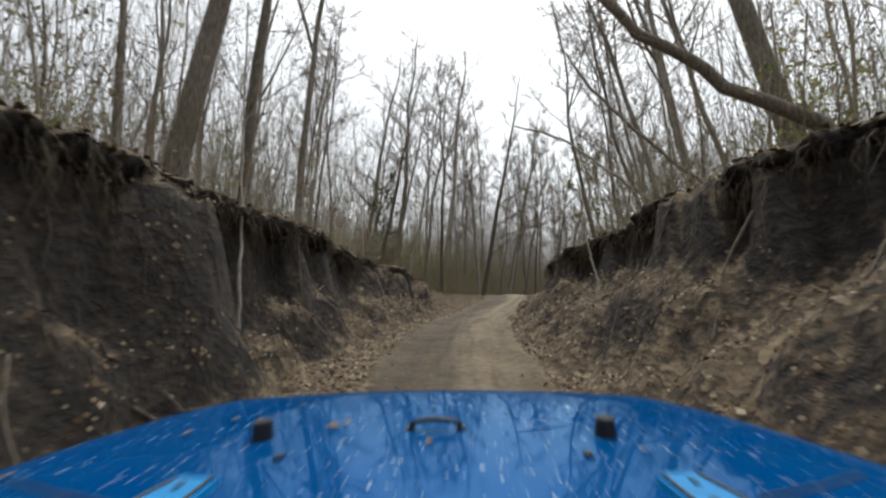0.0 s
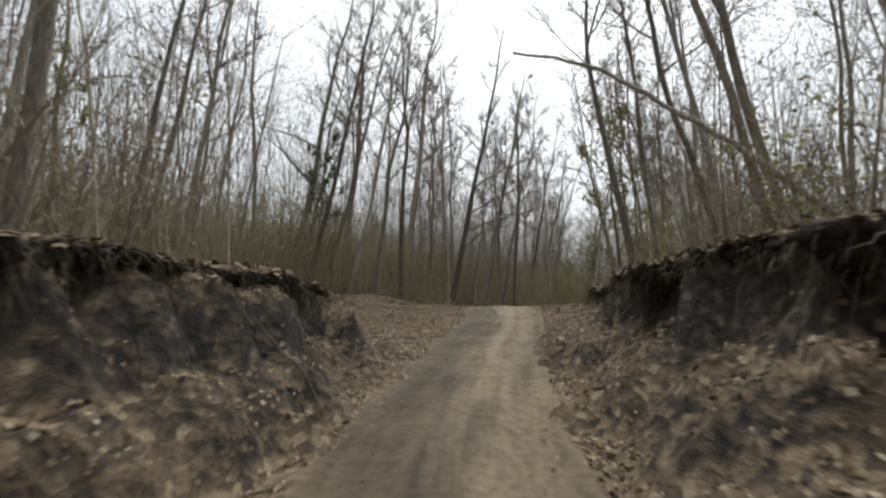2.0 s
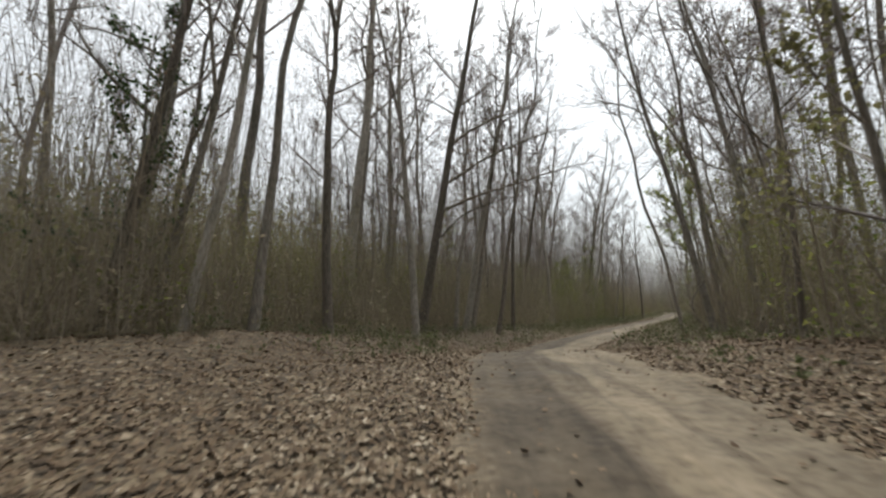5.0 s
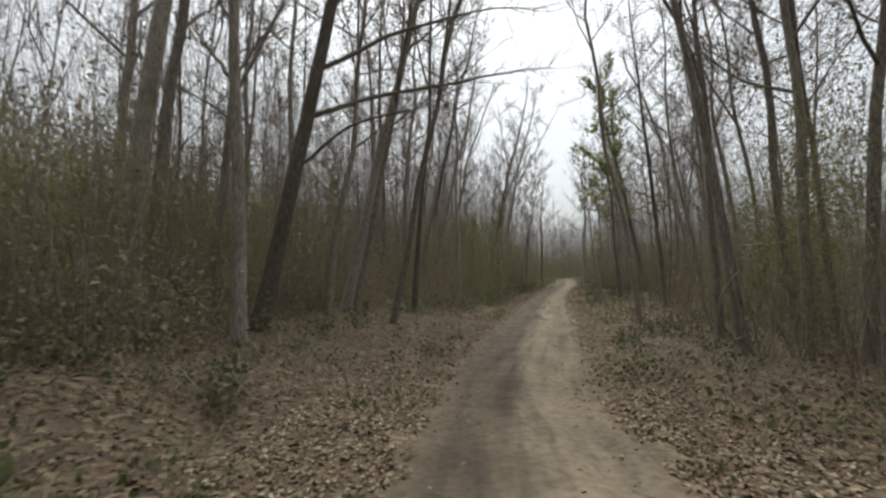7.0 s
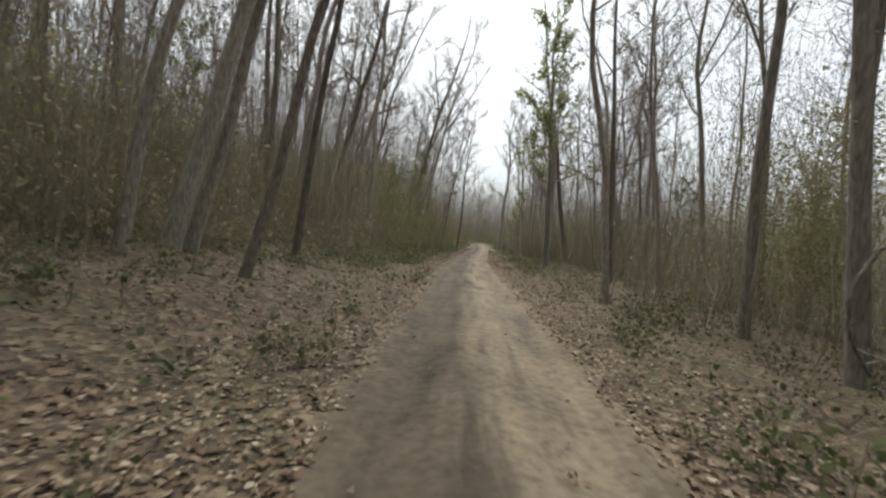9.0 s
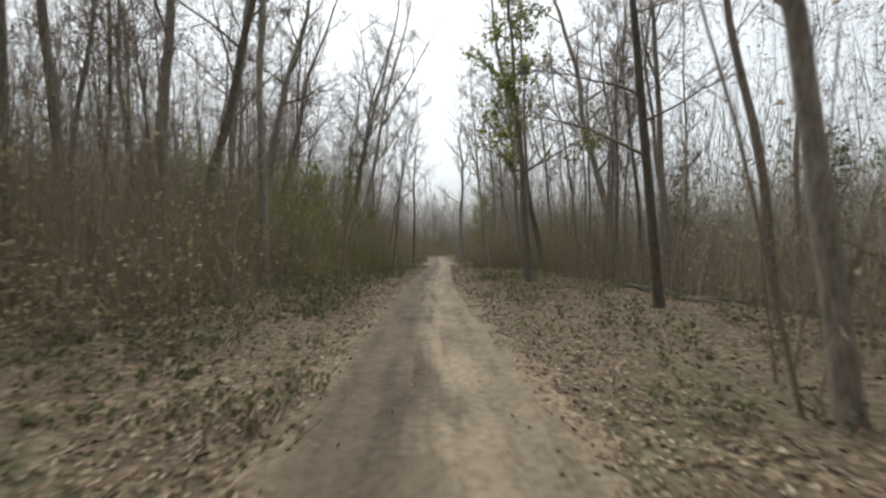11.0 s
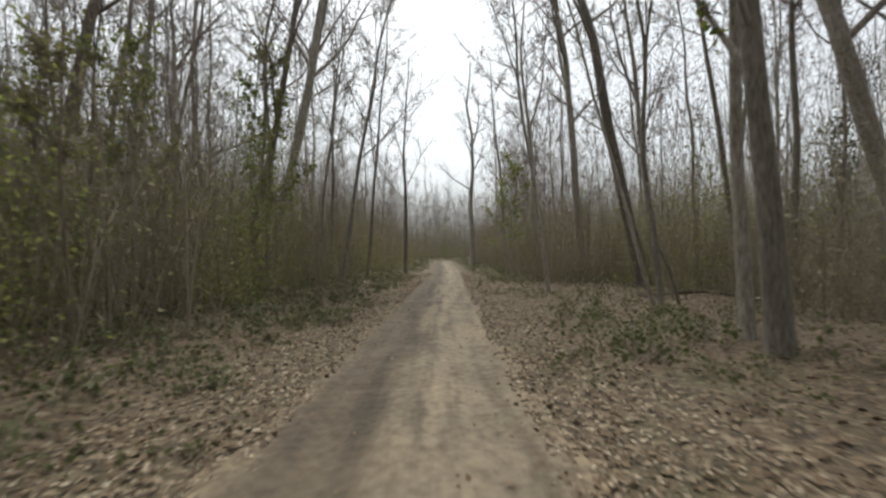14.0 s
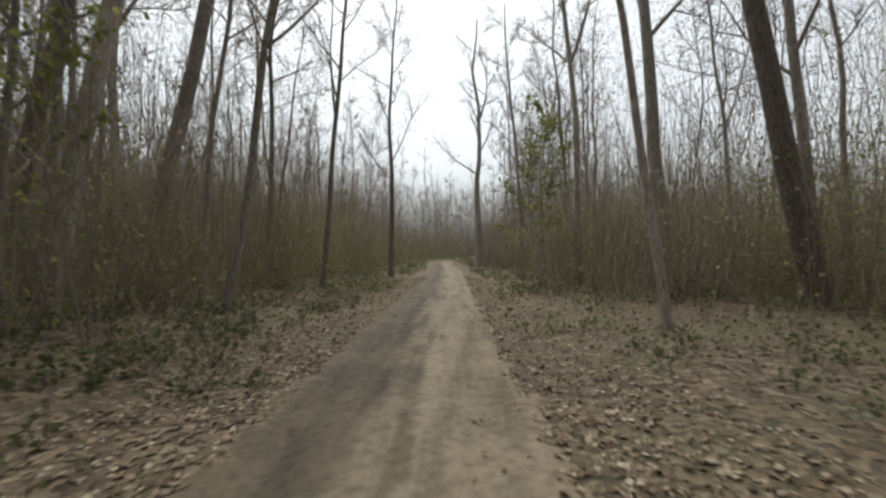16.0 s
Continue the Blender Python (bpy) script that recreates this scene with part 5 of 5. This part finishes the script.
rng = random.Random(12)
for i in range(30):
    side = -1 if i % 2 else 1
    y = rng.uniform(3.5, 20)
    slip = rng.uniform(-0.5, 0.5)
    d0 = (3.1 if side < 0 else 3.3) + rng.uniform(-0.3, 0.5) - 0.04 * y
    pts = [bank_point(y + slip * k + rng.uniform(-0.1, 0.1), side * (d0 - k * rng.uniform(0.5, 0.9)), rng.uniform(0.01, 0.09)) for k in (0, 0.5, 1.0, 1.5)]
    leaning_stem("hanging_root", "pale bare root hanging down the earth bank", pts, rng.uniform(0.006, 0.016), ROOT_WOOD, "root", 200 + i, 0, "roots in the banks")
leaning_stem("bank_sapling", "pale bent sapling leaning out of the leafy bank", [(2.42, 8.75, 1.15), (2.6, 9.15, 1.5), (2.74, 9.5, 1.8), (2.8, 9.9, 2.22), (2.88, 10.28, 2.64), (3.0, 10.7, 3.05), (3.05, 10.9, 3.5), (3.0, 11.0, 4.4)], 0.026, ROOT_WOOD, "sapling", 251, 4)
leaning_stem("bank_sapling", "slender grey stem growing up the steep bank", [(-3.2, 7.0, 0.9), (-3.3, 7.15, 1.7), (-3.45, 7.4, 2.6), (-3.6, 7.6, 4.2), (-3.75, 7.8, 6.5)], 0.028, BARK_PALE, "sapling", 252, 10)
leaning_stem("bank_sapling", "long pale stick slanting down the bank", [(5.0, 12.7, 3.6), (4.7, 12.2, 2.95), (4.2, 11.6, 2.3), (3.4, 11.0, 1.5)], 0.03, ROOT_WOOD, "sapling", 253, 0)


# ---- bent stems and dead wood of the forest edge ----
leaning_stem("bent_vine", "dark bent stem looping beside a tree", [(14.17, 35.38, 4.34), (13.94, 35.53, 4.02), (13.76, 35.64, 3.67), (13.74, 35.65, 3.3), (13.81, 35.58, 2.95), (13.97, 35.47, 2.7), (14.21, 35.3, 2.3)], 0.03, BARK_DARK, "vine", 261, 3)
leaning_stem("bent_vine", "bare branch arching down to the leaves", [(27.4, 46.8, 2.3), (27.62, 46.6, 3.3), (27.95, 46.29, 4.18), (28.24, 46.03, 4.23), (28.59, 45.72, 3.99), (28.94, 45.42, 3.56), (29.3, 45.1, 2.3)], 0.03, BARK_DARK, "vine", 262, 3)
leaning_stem("leaning_tree", "dead stem leaning against a trunk", [(37.1, 59.98, 2.3), (37.09, 60.22, 3.25), (37.14, 60.54, 3.96), (37.33, 60.88, 4.58)], 0.055, BARK_DARK, "tree", 263, 4)
leaning_stem("leaning_tree", "pale broken stem slanting over the brush", [(35.79, 54.08, 2.32), (35.59, 54.49, 3.28), (35.47, 54.96, 4.23), (35.39, 55.4, 5.05)], 0.07, BARK_PALE, "tree", 264, 3)
leaning_stem("dead_branch", "pale dead branch propped on a fallen log", [(39.99, 60.51, 2.38), (41.34, 59.56, 2.68), (43.05, 58.44, 3.03)], 0.035, ROOT_WOOD, "branch", 265, 0)
leaning_stem("dead_branch", "pale dead branch lying among the weeds", [(30.3, 52.85, 2.33), (30.9, 52.5, 2.37), (31.6, 52.1, 2.4)], 0.03, ROOT_WOOD, "branch", 266, 0)
leaning_stem("hanging_root", "pale root running along the earth bank", [(-2.91, 8.6, 1.66), (-2.86, 9.0, 1.56), (-2.82, 9.5, 1.58), (-2.85, 10.2, 1.78)], 0.017, ROOT_WOOD, "root", 267, 0, "roots in the banks")


# ---- fallen wood on the forest floor ----
def fallen(seed, x, y, turn, size, radius, label, limbs=3):
    rng = np.random.RandomState(seed)
    way = np.array([math.cos(turn), math.sin(turn)])
    pts = []
    for k in np.linspace(0, size, 7):
        px, py = x + way[0] * k + rng.normal(0, 0.05), y + way[1] * k + rng.normal(0, 0.05)
        pts.append((px, py, float(land(px, py)) + radius * 0.75))
    top = tagged(new("fallen_log"), label, "log", "fallen wood")
    b = Bag()
    b.tube(np.vstack([pts[:1], pts, pts[-1:]]), radius * np.concatenate([[0.02], np.linspace(1, 0.5, 7), [0.02]]), 9)
    under("trunk", b.mesh("log_trunk", LOG_WOOD), top)
    for _ in range(limbs):
        s = np.array(pts[rng.randint(2, 7)])
        line = bend(rng, s, (*(way + rng.normal(0, 0.7, 2)), rng.uniform(0.2, 0.9)), rng.uniform(0.6, 1.8), 5, 0.0, 0.2)
        b = Bag()
        b.tube(line, radius * 0.35 * np.linspace(1, 0.3, 5), 5)
        under("branch_stub", b.mesh("branch_stub", LOG_WOOD), top)


fallen(1, 39.6, 62.46, -0.87, 4.1, 0.09, "long fallen log lying beneath the trees")
fallen(2, 42.6, 62.8, -0.2, 5.0, 0.06, "thin fallen branch lying across a log")
fallen(3, 31.5, 51.2, -0.6, 4.0, 0.09, "broken log among dry leaves", 4)
fallen(4, 33.0, 51.0, 0.5, 2.6, 0.12, "uprooted stump with upturned branches", 6)
fallen(5, 29.2, 47.0, -0.3, 4.5, 0.11, "mossy fallen log near the river", 3)
fallen(6, 22.5, 39.2, -0.2, 4.0, 0.07, "heap of fallen dark branches", 6)
fallen(7, 23.4, 38.4, 0.7, 3.2, 0.05, "dead branch lying on the leaves", 4)


# ---- the blue off-road vehicle, standing where the drive begins ----
def box(bm, lo, hi, bevel=0.0, seg=2):
    """A box between two corners, with rounded edges."""
    r = bmesh.ops.create_cube(bm, size=1)
    c, s = (Vector(lo) + Vector(hi)) / 2, Vector(hi) - Vector(lo)
    bmesh.ops.transform(bm, matrix=Matrix.Translation(c) @ Matrix.Diagonal((*s, 1)), verts=r["verts"])
    if bevel:
        edges = list({e for v in r["verts"] for e in v.link_edges})
        bmesh.ops.bevel(bm, geom=edges, offset=bevel, segments=seg, affect="EDGES")


def drum(bm, centre, radius, depth, axis="X", seg=28, bevel=0.0):
    r = bmesh.ops.create_cone(bm, cap_ends=True, segments=seg, radius1=radius, radius2=radius, depth=depth)
    turn = {"X": pose(0, 0, 0, 0, 90, 0), "Y": pose(0, 0, 0, 90, 0, 0), "Z": Matrix()}[axis]
    bmesh.ops.transform(bm, matrix=Matrix.Translation(centre) @ turn, verts=r["verts"])
    if bevel:
        edges = [e for e in {e for v in r["verts"] for e in v.link_edges} if len(e.link_faces) == 2 and min(len(f.verts) for f in e.link_faces) == 4 and max(len(f.verts) for f in e.link_faces) > 4]
        bmesh.ops.bevel(bm, geom=edges, offset=bevel, segments=3, affect="EDGES")


def vehicle():
    car = tagged(new("off_road_vehicle"), "blue open off-road vehicle with a dusty leaf-strewn hood", "car")
    car.matrix_basis = pose(-0.655, 1.16, -0.645, 7.8, 0, -2.0)

    # hood: a crowned sheet that narrows to the front and rolls over at its edges
    rows = [(0.62, 1.22, 1.165), (0.80, 1.21, 1.165), (0.99, 1.18, 1.165), (1.2, 1.09, 1.162), (1.4, 0.98, 1.158), (1.55, 0.88, 1.152), (1.62, 0.81, 1.147), (1.66, 0.74, 1.138), (1.69, 0.70, 1.11), (1.70, 0.69, 1.05)]
    cols = np.linspace(-1, 1, 33)
    bag = Bag()
    v = []
    for y, w, z in rows:
        for c in cols:
            drop = 0.025 * c * c + 0.17 * max(0, abs(c) - 0.93) / 0.07 * (1 if y < 1.66 else 0.4)
            ridge = 0.004 * (1 - smooth(np.array(abs(c)), 0.50, 0.60)) if y < 1.6 else 0
            v.append((c * w, y - (0.02 * c * c if y > 1.5 else 0), z + 0.035 - drop + float(ridge)))
    nx = len(cols)
    i = np.arange(len(rows) - 1)[:, None] * nx + np.arange(nx - 1)[None]
    bag.add(np.array(v), np.stack([i, i + 1, i + nx + 1, i + nx], -1).reshape(-1, 4))
    hood = under("hood", bag.mesh("hood", PAINT), car, "glossy blue hood spotted with bird droppings and dust")

    def on(x, y):
        """The hood's height there."""
        w = np.interp(y, [r[0] for r in rows], [r[1] for r in rows])
        z = np.interp(y, [r[0] for r in rows], [r[2] for r in rows])
        c = abs(x) / w
        return float(z + 0.035 - 0.025 * c * c + (0.004 * (1 - smooth(np.array(c), 0.50, 0.60)) if y < 1.6 else 0))

    for x in (-0.462, 0.44):
        bm = bmesh.new()
        r = bmesh.ops.create_cone(bm, cap_ends=True, segments=20, radius1=0.029, radius2=0.024, depth=0.05)
        bmesh.ops.translate(bm, verts=r["verts"], vec=(x, 1.16, on(x, 1.16) + 0.022))
        bmesh.ops.bevel(bm, geom=[e for e in bm.edges if e.calc_length() < 0.012], offset=0.004, segments=2, affect="EDGES")
        part("rubber_bumper", bm, RUBBER, hood, "black rubber windshield bumper stop")
        bm = bmesh.new()
        box(bm, (x * 0.8 - 0.011, 1.02, on(x * 0.8, 1.03) - 0.004), (x * 0.8 + 0.011, 1.04, on(x * 0.8, 1.03) + 0.010), 0.003)
        part("washer_nozzle", bm, TRIM, hood, "small black washer nozzle")
    grip = Bag()
    h = on(0, 1.2)
    grip.tube([(-0.074, 1.2, h - 0.004), (-0.072, 1.2, h + 0.016), (-0.05, 1.2, h + 0.024), (0, 1.2, h + 0.027), (0.036, 1.2, h + 0.024), (0.058, 1.2, h + 0.016), (0.06, 1.2, h - 0.004)], 0.0075, 8)
    under("footman_loop", grip.mesh("footman_loop", TRIM), hood, "black metal tie-down loop")
    for x, y in ((-0.076, 1.2), (0.062, 1.2)):
        bm = bmesh.new()
        box(bm, (x - 0.014, y - 0.01, h - 0.006), (x + 0.014, y + 0.012, h + 0.006), 0.003)
        part("loop_foot", bm, TRIM, hood)
    for side in (-1, 1):
        # tapered hinge with two slots and a round pin
        bm = bmesh.new()
        z = on(0.52, 0.85) + 0.004
        pts = [(0.60, 0.775), (0.46, 0.775), (0.445, 0.91), (0.545, 0.925)]
        low = [bm.verts.new((side * x, y, z - 0.01)) for x, y in pts]
        high = [bm.verts.new((side * (x + (0.006 if x < 0.5 else -0.006)), y * 0.995 + 0.004, z + 0.014)) for x, y in pts]
        bm.faces.new(high)
        for a in range(4):
            bm.faces.new((low[a], low[(a + 1) % 4], high[(a + 1) % 4], high[a]))
        bmesh.ops.recalc_face_normals(bm, faces=bm.faces)
        bmesh.ops.bevel(bm, geom=list(bm.edges), offset=0.004, segments=2, affect="EDGES")
        hinge = part("hood_hinge", bm, SKYLIT_HINGE_BLUE, car, "blue hood hinge, its colour lightened for reflected sky")
        pin = Bag()
        pin.tube([(side * 0.40, 0.763, z + 0.006), (side * 0.41, 0.763, z + 0.006), (side * 0.60, 0.765, z + 0.004), (side * 0.61, 0.765, z + 0.004)], [0.001, 0.016, 0.016, 0.001], 14)
        under("hinge_pin", pin.mesh("hinge_pin", SKYLIT_HINGE_BLUE), hinge)
        for near, far in ((0.475, 0.462), (0.575, 0.535)):
            slot = Bag()
            slot.tube([(side * near, 0.792, z + 0.0145), (side * (near + far) / 2, 0.85, z + 0.0145), (side * far, 0.905, z + 0.0145)], 0.0045, 5)
            under("slot", slot.mesh("slot", TRIM), hinge)
        for k in (0.80, 0.875):
            bm = bmesh.new()
            drum(bm, (side * 0.51, k, z + 0.016), 0.009, 0.006, "Z", 12)
            part("bolt", bm, TRIM, hinge)
        bm = bmesh.new()
        box(bm, (side * 0.83 - 0.022, 1.555, 1.105), (side * 0.83 + 0.022, 1.60, 1.145), 0.008)
        part("hood_latch", bm, RUBBER, hood, "black rubber hood latch")
        seam = Bag()
        seam.tube([(side * 0.62, 0.845, on(0.62, 0.84) + 0.001), (side * 0.8, 0.91, on(0.8, 0.91) + 0.001), (side * 0.93, 0.965, on(0.92, 0.96) + 0.001)], 0.004, 5)
        under("panel_gap", seam.mesh("panel_gap", TRIM), hood)
    for x in (-0.21, 0.15):
        bm = bmesh.new()
        box(bm, (x - 0.04, 1.69, 1.10), (x + 0.04, 1.73, 1.14), 0.01)
        part("grille_clip", bm, TRIM, car)
    # grille, lamps, fenders, bumper
    bm = bmesh.new()
    box(bm, (-0.56, 1.64, 0.62), (0.56, 1.70, 1.09), 0.03)
    grille = part("grille", bm, PAINT, car)
    for k in range(7):
        bm = bmesh.new()
        x = (k - 3) * 0.085
        box(bm, (x - 0.026, 1.695, 0.72), (x + 0.026, 1.708, 1.03), 0.012)
        part("grille_slot", bm, TRIM, grille)
    for side in (-1, 1):
        bm = bmesh.new()
        drum(bm, (side * 0.42, 1.70, 0.88), 0.095, 0.05, "Y", 28, 0.01)
        part("headlight", bm, LAMP_GLASS, car, "round clear headlight")
        bm = bmesh.new()
        box(bm, (side * 0.78 - 0.22, 0.55, 0.84), (side * 0.78 + 0.17, 1.62, 0.90), 0.025)
        box(bm, (side * 0.78 - 0.20, 1.55, 0.62), (side * 0.78 + 0.15, 1.63, 0.88), 0.025)
        part("fender", bm, TRIM, car, "black plastic fender flare")
        bm = bmesh.new()
        box(bm, (side * 0.70 - 0.02, 0.5, 0.62), (side * 0.70 + 0.02, 1.62, 1.08), 0.015)
        part("wing_panel", bm, PAINT, car)
    bm = bmesh.new()
    box(bm, (-0.86, 1.80, 0.50), (0.86, 1.98, 0.70), 0.03)
    box(bm, (-0.40, 1.60, 0.52), (-0.30, 1.82, 0.62), 0.01)
    box(bm, (0.30, 1.60, 0.52), (0.40, 1.82, 0.62), 0.01)
    part("front_bumper", bm, TRIM, car)
    # open body: floor, sides, cowl, tail, seats
    bm = bmesh.new()
    box(bm, (-1.12, 0.44, 0.72), (1.12, 0.63, 1.13), 0.03)
    part("cowl", bm, PAINT, car)
    bm = bmesh.new()
    box(bm, (-0.80, -2.05, 0.50), (0.80, 1.75, 0.60), 0.02)
    part("chassis", bm, TRIM, car)
    for side in (-1, 1):
        bm = bmesh.new()
        box(bm, (side * 0.84 - 0.03, -2.05, 0.55), (side * 0.84 + 0.03, 0.5, 1.0), 0.02)
        part("body_side", bm, PAINT, car)
        bm = bmesh.new()
        box(bm, (side * 0.4 - 0.24, -0.75, 0.60), (side * 0.4 + 0.24, -0.22, 0.82), 0.05)
        box(bm, (side * 0.4 - 0.23, -0.88, 0.75), (side * 0.4 + 0.23, -0.74, 1.28), 0.05)
        part("seat", bm, SEAT_CLOTH, car)
    bm = bmesh.new()
    box(bm, (-0.86, -2.09, 0.55), (0.86, -2.03, 1.0), 0.02)
    part("tailgate", bm, PAINT, car)
    for side in (-1, 1):
        for y in (1.10, -1.35):
            bm = bmesh.new()
            drum(bm, (side * 0.80, y, 0.40), 0.40, 0.26, "X", 40, 0.05)
            wheel = part("tyre", bm, RUBBER, car)
            bm = bmesh.new()
            drum(bm, (side * 0.885, y, 0.40), 0.22, 0.10, "X", 28, 0.02)
            part("rim", bm, STEEL, wheel)
            for k in range(22):
                a = k * 2 * math.pi / 22
                bm = bmesh.new()
                box(bm, (side * 0.80 - 0.12, -0.026, 0.385), (side * 0.80 + 0.12, 0.026, 0.412), 0.006, 1)
                bmesh.ops.transform(bm, matrix=Matrix.Translation((0, y, 0.40)) @ pose(0, 0, 0, math.degrees(a), 0, 0), verts=bm.verts)
                part("tread_lug", bm, RUBBER, wheel)
    return car, on


car, hood_height = vehicle()
rng = random.Random(9)
for x, y, s in [(-0.272, 1.215, 0.045), (-0.25, 1.235, 0.03), (-0.03, 1.09, 0.03), (-0.62, 1.33, 0.03), (-0.45, 1.42, 0.022), (0.5, 1.05, 0.02), (-0.97, 0.99, 0.03), (-0.7, 1.2, 0.03)]:
    bag = Bag()
    a = rng.uniform(0, 6.3)
    al, ac = np.array([math.cos(a), math.sin(a), 0.05]) * s, np.array([-math.sin(a), math.cos(a), 0.0]) * s * 0.4
    bag.leaf(np.array([x, y, hood_height(x, y) + 0.006]), al, ac, 0.006)
    leaf = tagged(new("fallen_leaf", bag.mesh("fallen_leaf", LITTER_LEAF, False)), "small dry leaf lying on the blue hood", "leaf", "leaves on the hood")
    leaf.matrix_basis = car.matrix_basis.copy()
